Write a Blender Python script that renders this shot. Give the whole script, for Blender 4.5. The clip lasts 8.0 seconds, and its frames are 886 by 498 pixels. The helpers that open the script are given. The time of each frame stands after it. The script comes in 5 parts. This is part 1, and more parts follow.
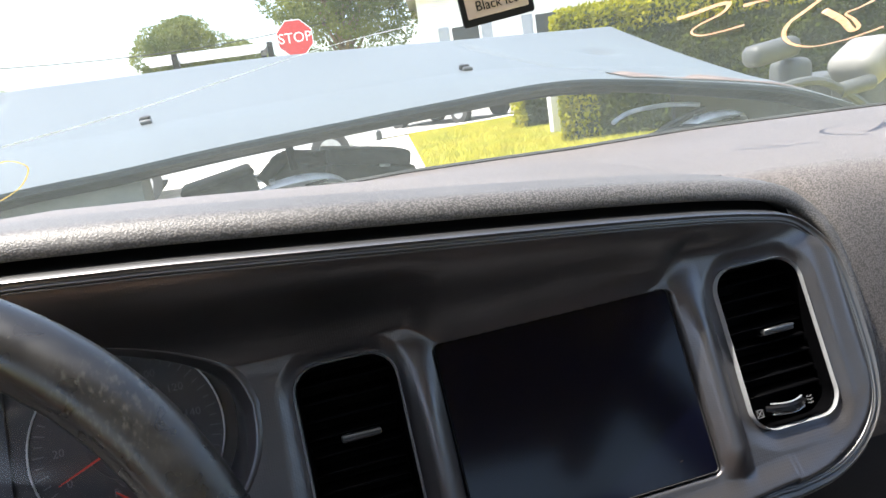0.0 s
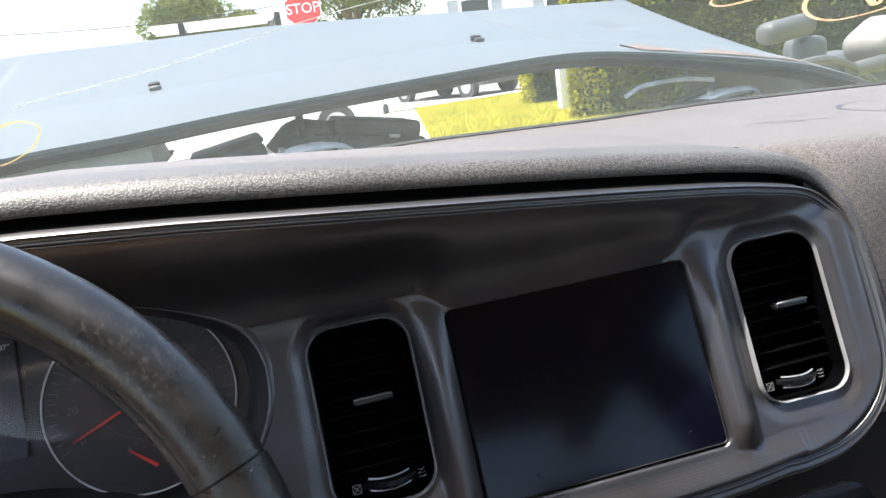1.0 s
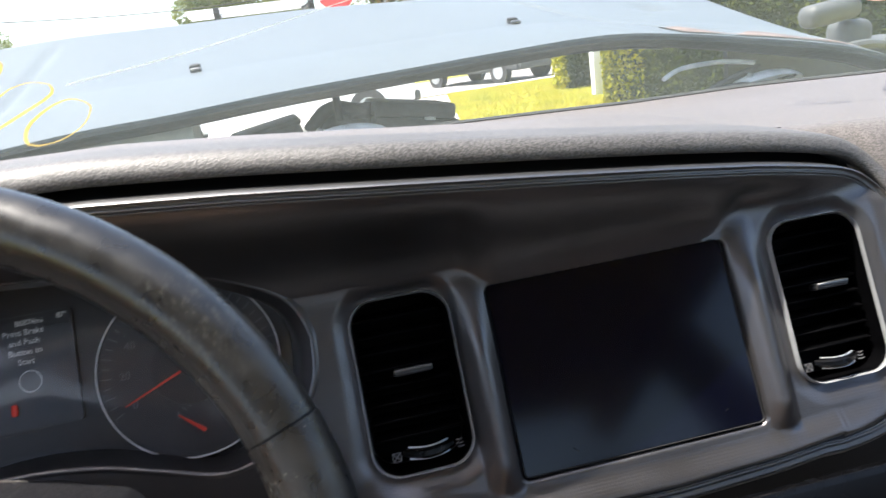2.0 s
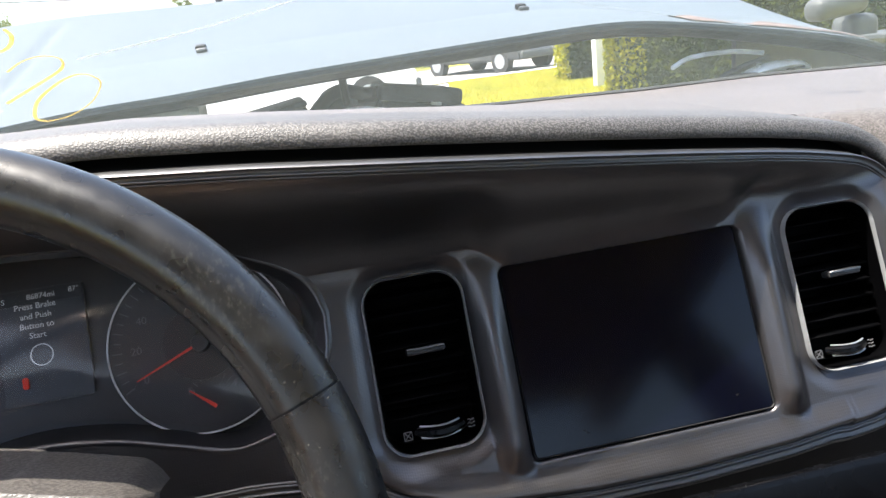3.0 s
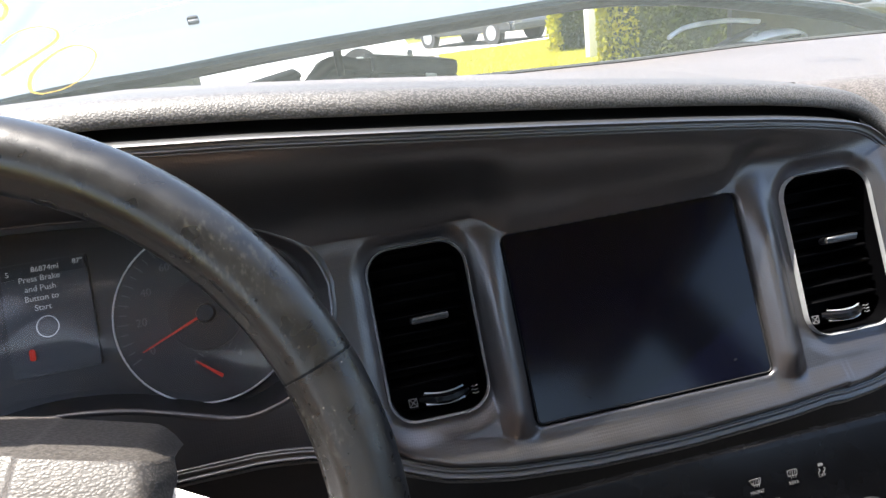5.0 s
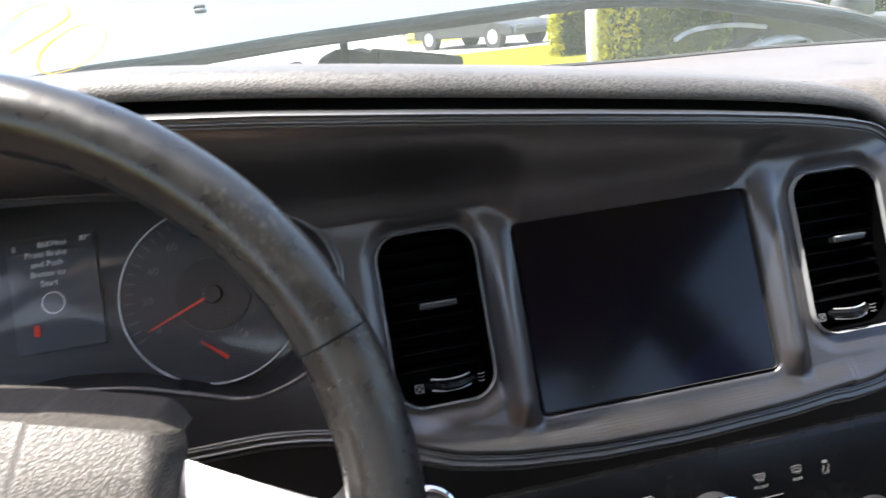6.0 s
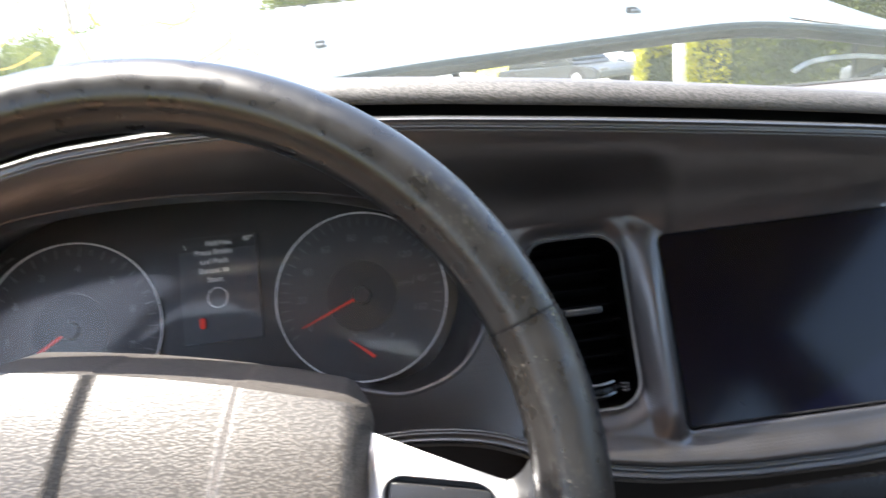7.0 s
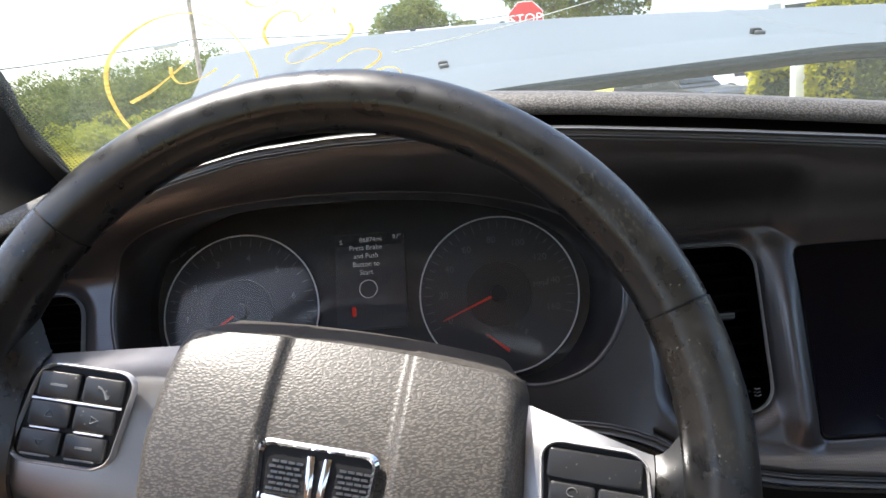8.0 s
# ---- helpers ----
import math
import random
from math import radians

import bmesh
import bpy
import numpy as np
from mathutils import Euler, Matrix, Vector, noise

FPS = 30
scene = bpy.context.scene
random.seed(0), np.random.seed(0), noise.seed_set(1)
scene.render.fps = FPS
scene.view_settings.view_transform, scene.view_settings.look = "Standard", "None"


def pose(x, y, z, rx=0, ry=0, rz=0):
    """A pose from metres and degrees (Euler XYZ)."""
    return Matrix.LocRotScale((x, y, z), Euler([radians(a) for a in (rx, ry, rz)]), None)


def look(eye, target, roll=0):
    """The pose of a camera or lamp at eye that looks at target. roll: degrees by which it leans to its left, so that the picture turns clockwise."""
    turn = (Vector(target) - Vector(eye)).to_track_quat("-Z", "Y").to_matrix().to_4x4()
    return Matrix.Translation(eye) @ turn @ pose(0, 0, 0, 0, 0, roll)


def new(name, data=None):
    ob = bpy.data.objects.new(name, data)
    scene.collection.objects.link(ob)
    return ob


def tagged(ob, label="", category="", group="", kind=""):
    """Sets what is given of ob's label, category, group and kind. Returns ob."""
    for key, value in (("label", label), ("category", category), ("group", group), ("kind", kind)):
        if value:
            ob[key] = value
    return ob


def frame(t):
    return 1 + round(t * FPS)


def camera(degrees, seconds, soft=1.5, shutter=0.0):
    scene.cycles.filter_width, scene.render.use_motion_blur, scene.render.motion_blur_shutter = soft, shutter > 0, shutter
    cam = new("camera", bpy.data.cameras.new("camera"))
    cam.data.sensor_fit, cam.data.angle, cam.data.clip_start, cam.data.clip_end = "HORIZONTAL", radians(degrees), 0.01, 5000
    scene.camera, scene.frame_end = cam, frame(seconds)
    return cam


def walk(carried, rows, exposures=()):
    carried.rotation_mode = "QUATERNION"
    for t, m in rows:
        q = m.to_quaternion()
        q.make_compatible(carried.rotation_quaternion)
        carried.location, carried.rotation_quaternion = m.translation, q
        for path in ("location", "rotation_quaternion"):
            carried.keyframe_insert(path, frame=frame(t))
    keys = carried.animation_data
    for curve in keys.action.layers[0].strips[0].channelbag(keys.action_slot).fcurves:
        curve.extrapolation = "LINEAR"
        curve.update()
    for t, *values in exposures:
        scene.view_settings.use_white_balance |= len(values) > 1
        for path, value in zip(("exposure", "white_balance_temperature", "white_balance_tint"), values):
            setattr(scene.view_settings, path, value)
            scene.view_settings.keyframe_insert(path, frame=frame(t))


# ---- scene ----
cam = camera(64.7, 8.0, 1.5, 0.35)
PATH = [
    (0, (-0.168, 0.164, 1.151), (0.253, 2.066, 0.698), -9.0),
    (0.5, (-0.172, 0.165, 1.148), (0.232, 2.061, 0.655), -8.6),
    (1, (-0.175, 0.166, 1.145), (0.22, 2.057, 0.628), -8.1),
    (1.5, (-0.172, 0.166, 1.146), (0.228, 2.05, 0.605), -8.5),
    (2, (-0.185, 0.158, 1.141), (0.121, 2.059, 0.598), -8.1),
    (2.2, (-0.197, 0.158, 1.136), (0.092, 2.055, 0.572), -6.9),
    (3.3, (-0.197, 0.16, 1.136), (0.114, 2.05, 0.56), -7.2),
    (3.5, (-0.194, 0.16, 1.136), (0.115, 2.049, 0.556), -7.3),
    (4, (-0.196, 0.16, 1.137), (0.113, 2.044, 0.542), -7.3),
    (4.5, (-0.202, 0.155, 1.135), (0.092, 2.027, 0.495), -7.6),
    (4.7, (-0.204, 0.157, 1.135), (0.108, 2.025, 0.491), -7.6),
    (5.8, (-0.209, 0.157, 1.13), (0.105, 2.023, 0.483), -7.0),
    (6, (-0.217, 0.157, 1.125), (0.113, 2.023, 0.485), -5.7),
    (6.2, (-0.239, 0.147, 1.112), (-0.013, 2.027, 0.468), -3.4),
    (6.5, (-0.252, 0.155, 1.104), (0.12, 2.018, 0.479), -1.6),
    (6.8, (-0.264, 0.149, 1.107), (0.005, 2.047, 0.538), -4.5),
    (7, (-0.27, 0.146, 1.11), (-0.14, 2.077, 0.603), -5.8),
    (7.2, (-0.277, 0.145, 1.11), (-0.259, 2.09, 0.645), -5.6),
    (7.5, (-0.279, 0.125, 1.113), (-0.412, 2.073, 0.681), -5.8),
    (7.7, (-0.288, 0.113, 1.109), (-0.476, 2.062, 0.703), -6.1),
    (8, (-0.305, 0.106, 1.107), (-0.438, 2.057, 0.685), -5.3),
]
walk(cam, [(t, look(eye, target, roll)) for t, eye, target, roll in PATH], [(0.0, 2.2), (2.0, 2.25), (3.5, 2.4), (4.5, 2.55), (6.0, 2.65), (6.5, 2.8), (7.0, 3.0), (7.5, 2.55), (8.0, 2.15)])

# ---- world, sun, exposure ----
SUN_DIR = Vector((-0.34, 0.04, 0.94)).normalized()
world = bpy.data.worlds.new("sky")
scene.world = world
world.use_nodes = True
wn = world.node_tree
sky = wn.nodes.new("ShaderNodeTexSky")
sky.sky_type = "NISHITA"
sky.sun_disc = False
sky.sun_elevation = math.asin(SUN_DIR.z)
sky.sun_rotation = math.atan2(SUN_DIR.x, SUN_DIR.y)
sky.dust_density = 3.0
wn.nodes["Background"].inputs["Strength"].default_value = 0.135
wn.links.new(sky.outputs["Color"], wn.nodes["Background"].inputs["Color"])
sun = new("sun", bpy.data.lights.new("sun", "SUN"))
sun.data.energy, sun.data.angle, sun.data.color = 4.1, radians(0.6), (1.0, 0.95, 0.87)
sun.rotation_mode = "QUATERNION"
sun.rotation_quaternion = SUN_DIR.to_track_quat("Z", "Y")

# ---- materials ----


def mat(name, color, rough=0.5, metal=0.0, var=0.15, scale=8.0, bump=0.0, bscale=200.0, bkind="noise", spec=0.5,
        fine=0.0, fscale=300.0, color2=None, rvar=0.0, coat=0.0, speck=0.0, pits=0.0, scuff=0.0, stretch=1.0):
    """A surface with large stains, fine grain and relief; scales are per metre."""
    m = bpy.data.materials.new(name)
    m.use_nodes = True
    nt = m.node_tree
    N, L = nt.nodes, nt.links
    b = N["Principled BSDF"]
    tc = N.new("ShaderNodeTexCoord")
    n1 = N.new("ShaderNodeTexNoise")
    n1.inputs["Scale"].default_value = scale
    n1.inputs["Detail"].default_value = 6
    L.new(tc.outputs["Object"], n1.inputs["Vector"])
    mx = N.new("ShaderNodeMix")
    mx.data_type = "RGBA"
    c2 = color2 if color2 else [c * (1 - var) for c in color]
    mx.inputs["A"].default_value = (*[min(1, c * (1 + (0 if color2 else var * 0.6))) for c in color], 1)
    mx.inputs["B"].default_value = (*c2, 1)
    ramp = N.new("ShaderNodeMapRange")
    ramp.inputs["From Min"].default_value, ramp.inputs["From Max"].default_value = 0.35, 0.65
    L.new(n1.outputs["Fac"], ramp.inputs["Value"])
    L.new(ramp.outputs["Result"], mx.inputs["Factor"])
    out = mx.outputs["Result"]
    if fine or speck:
        n2 = N.new("ShaderNodeTexNoise")
        n2.inputs["Scale"].default_value = fscale
        n2.inputs["Detail"].default_value = 3
        L.new(tc.outputs["Object"], n2.inputs["Vector"])
        m2 = N.new("ShaderNodeMix")
        m2.data_type, m2.blend_type = "RGBA", "MULTIPLY" if fine else "MIX"
        r2 = N.new("ShaderNodeMapRange")
        if fine:
            r2.inputs["To Min"].default_value, r2.inputs["To Max"].default_value = 1 - fine, 1 + fine
            m2.inputs["Factor"].default_value = 1
            L.new(n2.outputs["Fac"], r2.inputs["Value"])
            L.new(r2.outputs["Result"], m2.inputs["B"])
        else:
            r2.inputs["From Min"].default_value, r2.inputs["From Max"].default_value = 0.70, 0.74
            r2.inputs["To Max"].default_value = speck
            L.new(n2.outputs["Fac"], r2.inputs["Value"])
            L.new(r2.outputs["Result"], m2.inputs["Factor"])
            m2.inputs["B"].default_value = (0.42, 0.38, 0.32, 1)
        L.new(out, m2.inputs["A"])
        out = m2.outputs["Result"]
    if scuff:                     # rubbed patches with fine pale scratches
        big, thin, ml, m4 = N.new("ShaderNodeTexNoise"), N.new("ShaderNodeTexNoise"), N.new("ShaderNodeMath"), N.new("ShaderNodeMix")
        mp = N.new("ShaderNodeMapping")
        mp.inputs["Scale"].default_value = (1.0, 0.35, 0.6)
        mp.inputs["Rotation"].default_value = (0.3, 0.5, 0.7)
        big.inputs["Scale"].default_value, big.inputs["Detail"].default_value = 24, 3
        thin.inputs["Scale"].default_value, thin.inputs["Detail"].default_value = 620, 3
        L.new(tc.outputs["Object"], big.inputs["Vector"])
        L.new(tc.outputs["Object"], mp.inputs["Vector"])
        L.new(mp.outputs["Vector"], thin.inputs["Vector"])
        rb, rt = N.new("ShaderNodeMapRange"), N.new("ShaderNodeMapRange")
        rb.inputs["From Min"].default_value, rb.inputs["From Max"].default_value = 0.50, 0.72
        rt.inputs["From Min"].default_value, rt.inputs["From Max"].default_value = 0.52, 0.70
        rt.inputs["To Max"].default_value = scuff
        L.new(big.outputs["Fac"], rb.inputs["Value"])
        L.new(thin.outputs["Fac"], rt.inputs["Value"])
        ml.operation = "MULTIPLY"
        L.new(rb.outputs["Result"], ml.inputs[0])
        L.new(rt.outputs["Result"], ml.inputs[1])
        m4.data_type = "RGBA"
        m4.inputs["B"].default_value = (0.17, 0.172, 0.15, 1)
        L.new(ml.outputs[0], m4.inputs["Factor"])
        L.new(out, m4.inputs["A"])
        out = m4.outputs["Result"]
    L.new(out, b.inputs["Base Color"])
    b.inputs["Roughness"].default_value = rough
    b.inputs["Metallic"].default_value = metal
    b.inputs["Specular IOR Level"].default_value = spec
    b.inputs["Coat Weight"].default_value = coat
    b.inputs["Coat Roughness"].default_value = 0.05
    if rvar:
        rr = N.new("ShaderNodeMapRange")
        rr.inputs["From Min"].default_value, rr.inputs["From Max"].default_value = 0.3, 0.7
        rr.inputs["To Min"].default_value, rr.inputs["To Max"].default_value = rough - rvar, rough + rvar
        n3 = N.new("ShaderNodeTexNoise")
        n3.inputs["Scale"].default_value = scale * 4
        L.new(tc.outputs["Object"], n3.inputs["Vector"])
        L.new(n3.outputs["Fac"], rr.inputs["Value"])
        L.new(rr.outputs["Result"], b.inputs["Roughness"])
    if bump:
        bp = N.new("ShaderNodeBump")
        bp.inputs["Strength"].default_value = bump
        bp.inputs["Distance"].default_value = 0.5 / bscale
        if bkind == "leather":
            v = N.new("ShaderNodeTexVoronoi")
            v.inputs["Scale"].default_value = bscale
            warp = N.new("ShaderNodeTexNoise")
            warp.inputs["Scale"].default_value = bscale * 0.5
            L.new(tc.outputs["Object"], warp.inputs["Vector"])
            wm = N.new("ShaderNodeMix")
            wm.data_type, wm.blend_type = "RGBA", "LINEAR_LIGHT"
            wm.inputs["Factor"].default_value = 0.45 / bscale
            squeeze = N.new("ShaderNodeMapping")
            squeeze.inputs["Scale"].default_value = (stretch, 1, 1)
            L.new(tc.outputs["Object"], squeeze.inputs["Vector"])
            L.new(squeeze.outputs["Vector"], wm.inputs["A"])
            L.new(warp.outputs["Color"], wm.inputs["B"])
            L.new(wm.outputs["Result"], v.inputs["Vector"])
            pw = N.new("ShaderNodeMapRange")
            pw.inputs["From Min"].default_value, pw.inputs["From Max"].default_value = 0.72, 0.22
            pw.interpolation_type = "SMOOTHSTEP"
            L.new(v.outputs["Distance"], pw.inputs["Value"])
            L.new(pw.outputs["Result"], bp.inputs["Height"])
            if pits:
                dk, m3 = N.new("ShaderNodeMapRange"), N.new("ShaderNodeMix")
                dk.inputs["To Min"].default_value, dk.inputs["To Max"].default_value = 1 - pits, 1 + 0.35 * pits
                m3.data_type, m3.blend_type = "RGBA", "MULTIPLY"
                m3.inputs["Factor"].default_value = 1
                L.new(pw.outputs["Result"], dk.inputs["Value"])
                L.new(out, m3.inputs["A"])
                L.new(dk.outputs["Result"], m3.inputs["B"])
                L.new(m3.outputs["Result"], b.inputs["Base Color"])
        elif bkind == "dots":
            v = N.new("ShaderNodeTexVoronoi")
            v.inputs["Scale"].default_value = bscale
            v.inputs["Randomness"].default_value = 0.35
            L.new(tc.outputs["Object"], v.inputs["Vector"])
            L.new(v.outputs["Distance"], bp.inputs["Height"])
        else:
            n4 = N.new("ShaderNodeTexNoise")
            n4.inputs["Scale"].default_value = bscale
            n4.inputs["Detail"].default_value = 4
            L.new(tc.outputs["Object"], n4.inputs["Vector"])
            L.new(n4.outputs["Fac"], bp.inputs["Height"])
        L.new(bp.outputs["Normal"], b.inputs["Normal"])
    return m


def glass(name, tint=(1, 1, 1), gain=(1, 1, 1), rough=0.02, haze=0.0, base=0.05, graze=0.9, dust=(0.66, 0.72, 0.70)):
    """Thin pane: clear, with gloss by Fresnel and a faint film of dust."""
    m = bpy.data.materials.new(name)
    m.use_nodes = True
    N, L = m.node_tree.nodes, m.node_tree.links
    N.remove(N["Principled BSDF"])
    tr, gl, mx, fr = (N.new("ShaderNodeBsdfTransparent"), N.new("ShaderNodeBsdfGlossy"), N.new("ShaderNodeMixShader"),
                      N.new("ShaderNodeLayerWeight"))
    tr.inputs["Color"].default_value = (*tint, 1)
    gl.inputs["Roughness"].default_value = rough
    gl.inputs["Color"].default_value = (*gain, 1)
    pw, ma = N.new("ShaderNodeMath"), N.new("ShaderNodeMath")
    pw.operation, ma.operation = "POWER", "MULTIPLY_ADD"
    pw.inputs[1].default_value, ma.inputs[1].default_value, ma.inputs[2].default_value = 5.0, graze, base
    L.new(fr.outputs["Facing"], pw.inputs[0])
    L.new(pw.outputs[0], ma.inputs[0])
    L.new(ma.outputs[0], mx.inputs["Fac"])
    L.new(tr.outputs["BSDF"], mx.inputs[1])
    L.new(gl.outputs["BSDF"], mx.inputs[2])
    last = mx.outputs["Shader"]
    if haze:
        df, m2, back, both = N.new("ShaderNodeBsdfDiffuse"), N.new("ShaderNodeMixShader"), N.new("ShaderNodeBsdfTranslucent"), N.new("ShaderNodeMixShader")
        back.inputs["Color"].default_value = (*dust, 1)
        L.new(df.outputs["BSDF"], both.inputs[1])
        L.new(back.outputs["BSDF"], both.inputs[2])
        df.inputs["Color"].default_value = (*dust, 1)
        tc, ns, rg = N.new("ShaderNodeTexCoord"), N.new("ShaderNodeTexNoise"), N.new("ShaderNodeMapRange")
        ns.inputs["Scale"].default_value, ns.inputs["Detail"].default_value = 14, 8
        rg.inputs["To Min"].default_value, rg.inputs["To Max"].default_value = haze * 0.4, haze * 1.6
        L.new(tc.outputs["Object"], ns.inputs["Vector"])
        L.new(ns.outputs["Fac"], rg.inputs["Value"])
        L.new(rg.outputs["Result"], m2.inputs["Fac"])
        L.new(last, m2.inputs[1])
        L.new(both.outputs["Shader"], m2.inputs[2])
        last = m2.outputs["Shader"]
    L.new(last, N["Material Output"].inputs["Surface"])
    return m


def glow(name, color, power):
    m = bpy.data.materials.new(name)
    m.use_nodes = True
    b = m.node_tree.nodes["Principled BSDF"]
    b.inputs["Base Color"].default_value = (*[c * 0.5 for c in color], 1)
    b.inputs["Emission Color"].default_value = (*color, 1)
    b.inputs["Emission Strength"].default_value = power
    return m


M_PAD = mat("grained_dash_vinyl", (0.078, 0.074, 0.071), 0.55, var=0.12, scale=5, bump=0.26, bscale=860, bkind="leather", pits=0.6, fine=0.12, fscale=900, stretch=0.75)
M_DECK = mat("dusty_dash_vinyl", (0.105, 0.095, 0.089), 0.54, spec=0.4, var=0.12, scale=4, bump=0.2, bscale=760, bkind="leather", pits=0.5, fine=0.2, fscale=700)
M_BEZEL = mat("satin_graphite_plastic", (0.091, 0.088, 0.091), 0.34, metal=0.85, spec=0.5, var=0.12, scale=10, bump=0.12, bscale=620, bkind="dots", rvar=0.04)
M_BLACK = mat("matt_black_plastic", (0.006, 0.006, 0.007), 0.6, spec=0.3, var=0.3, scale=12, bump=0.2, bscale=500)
# near-zero colour holds the vents' inner shade, so stray sun stays hidden
M_SLAT = mat("vent_shade_black", (0.0008, 0.0008, 0.001), 0.5, spec=0.035, var=0.2, scale=30)
M_TRIM = mat("dull_silver_trim", (0.15, 0.15, 0.15), 0.42, 1.0, var=0.06, scale=25)
M_RING = mat("thin_vent_chrome", (0.36, 0.37, 0.38), 0.28, 0.5, var=0.1, scale=30)
M_EDGE = mat("bright_switch_edge", (0.62, 0.61, 0.62), 0.24, 0.55, var=0.1, scale=30)
M_CHROME = mat("chrome", (0.75, 0.75, 0.76), 0.12, 1.0, var=0.1, scale=30)
M_SCREEN = mat("gloss_screen_glass", (0.0010, 0.0012, 0.005), 0.11, var=0.3, scale=6, spec=0.2, rvar=0.01)
M_RIM = mat("worn_black_leather", (0.0035, 0.0037, 0.0042), 0.32, spec=0.5, scale=20, color2=(0.009, 0.009, 0.0088), bump=0.10, bscale=1300, bkind="noise", rvar=0.08, speck=0.08, fscale=420, scuff=0.12)
M_GRIP = mat("scuffed_grip_leather", (0.0035, 0.0035, 0.004), 0.33, spec=0.45, scale=26, color2=(0.010, 0.009, 0.008), bump=0.22, bscale=1500, rvar=0.12, speck=0.25, fscale=430, scuff=0.15)
M_HUB = mat("grained_airbag_cover", (0.056, 0.050, 0.045), 0.48, var=0.12, scale=9, bump=0.20, bscale=860, bkind="leather", pits=0.45, fine=0.1, stretch=0.58)
M_SILVER = mat("satin_silver_plastic", (0.34, 0.34, 0.35), 0.40, 0.9, var=0.10, scale=14, bump=0.04, bscale=700, rvar=0.06)
M_BUTTON = mat("button_black", (0.014, 0.014, 0.015), 0.38, var=0.25, scale=40, speck=0.25, fscale=500)
M_PIANO = mat("black_control_panel", (0.0012, 0.0012, 0.0014), 0.26, spec=0.15, var=0.3, scale=10, rvar=0.05)
M_ICON = mat("icon_grey_white", (0.085, 0.085, 0.088), 0.5, var=0.05)
M_GREYTXT = mat("dial_print_grey", (0.11, 0.112, 0.118), 0.5, var=0.05)
M_DIALRING = mat("dial_ring_white", (0.72, 0.72, 0.73), 0.35, var=0.05)
M_DIAL = mat("dial_face_grey", (0.030, 0.030, 0.033), 0.5, var=0.2, scale=20)
M_DIALDK = mat("dial_face_dark", (0.012, 0.012, 0.013), 0.4, var=0.2, scale=20)
M_RED = glow("needle_red", (0.75, 0.045, 0.02), 0.045)
M_LCD = mat("lcd_grey", (0.03, 0.031, 0.036), 0.35, var=0.1)
M_LCDTXT = glow("lcd_text", (0.7, 0.72, 0.75), 0.035)
# dust haze and gloss tinted beige to paint in a warm cabin reflection
M_LENS = glass("cluster_lens", (0.92, 0.92, 0.92), (0.52, 0.45, 0.38), 0.13, 0.045, 0.07, dust=(0.72, 0.62, 0.52))
M_WIND = glass("windshield_glass", (0.93, 0.935, 0.92), (0.80, 1.0, 0.97), 0.01, 0.026, 0.06, 0.95)
M_FRIT = mat("black_frit", (0.01, 0.01, 0.01), 0.5)
M_HOOD = mat("pale_silver_blue_paint", (0.076, 0.089, 0.097), 0.46, 0.0, var=0.04, scale=1.5, fine=0.03, fscale=1200, spec=0.12)
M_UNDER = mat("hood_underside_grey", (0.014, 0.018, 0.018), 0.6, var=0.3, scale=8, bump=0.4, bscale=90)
M_RUBBER = mat("black_rubber", (0.02, 0.02, 0.02), 0.7, var=0.3, scale=15, bump=0.3, bscale=200)
M_ENGINE = mat("dusty_engine_plastic", (0.05, 0.05, 0.05), 0.65, var=0.4, scale=14, bump=0.5, bscale=120, fine=0.3, fscale=90)
M_ALU = mat("cast_aluminium", (0.62, 0.63, 0.65), 0.4, 0.35, var=0.25, scale=30, bump=0.3, bscale=160)
M_LINER = mat("beige_headliner_cloth", (0.25, 0.212, 0.182), 0.9, var=0.08, scale=20, bump=0.3, bscale=900)
M_PILLAR = mat("black_pillar_cloth", (0.008, 0.009, 0.011), 0.8, spec=0.1, var=0.2, scale=20, bump=0.3, bscale=900)
M_CLOTH = mat("dark_grey_seat_cloth", (0.072, 0.072, 0.076), 0.85, var=0.25, scale=15, bump=0.4, bscale=500)
M_SEAT = mat("tan_seat_leather", (0.45, 0.31, 0.22), 0.55, var=0.15, scale=9, bump=0.3, bscale=400, bkind="leather", pits=0.3)
# bright tan of the unseen driver door, added to reflect in the bezel
M_TAN = mat("tan_glare_trim", (0.60, 0.38, 0.25), 0.6, var=0.12, scale=6, bump=0.3, bscale=500)


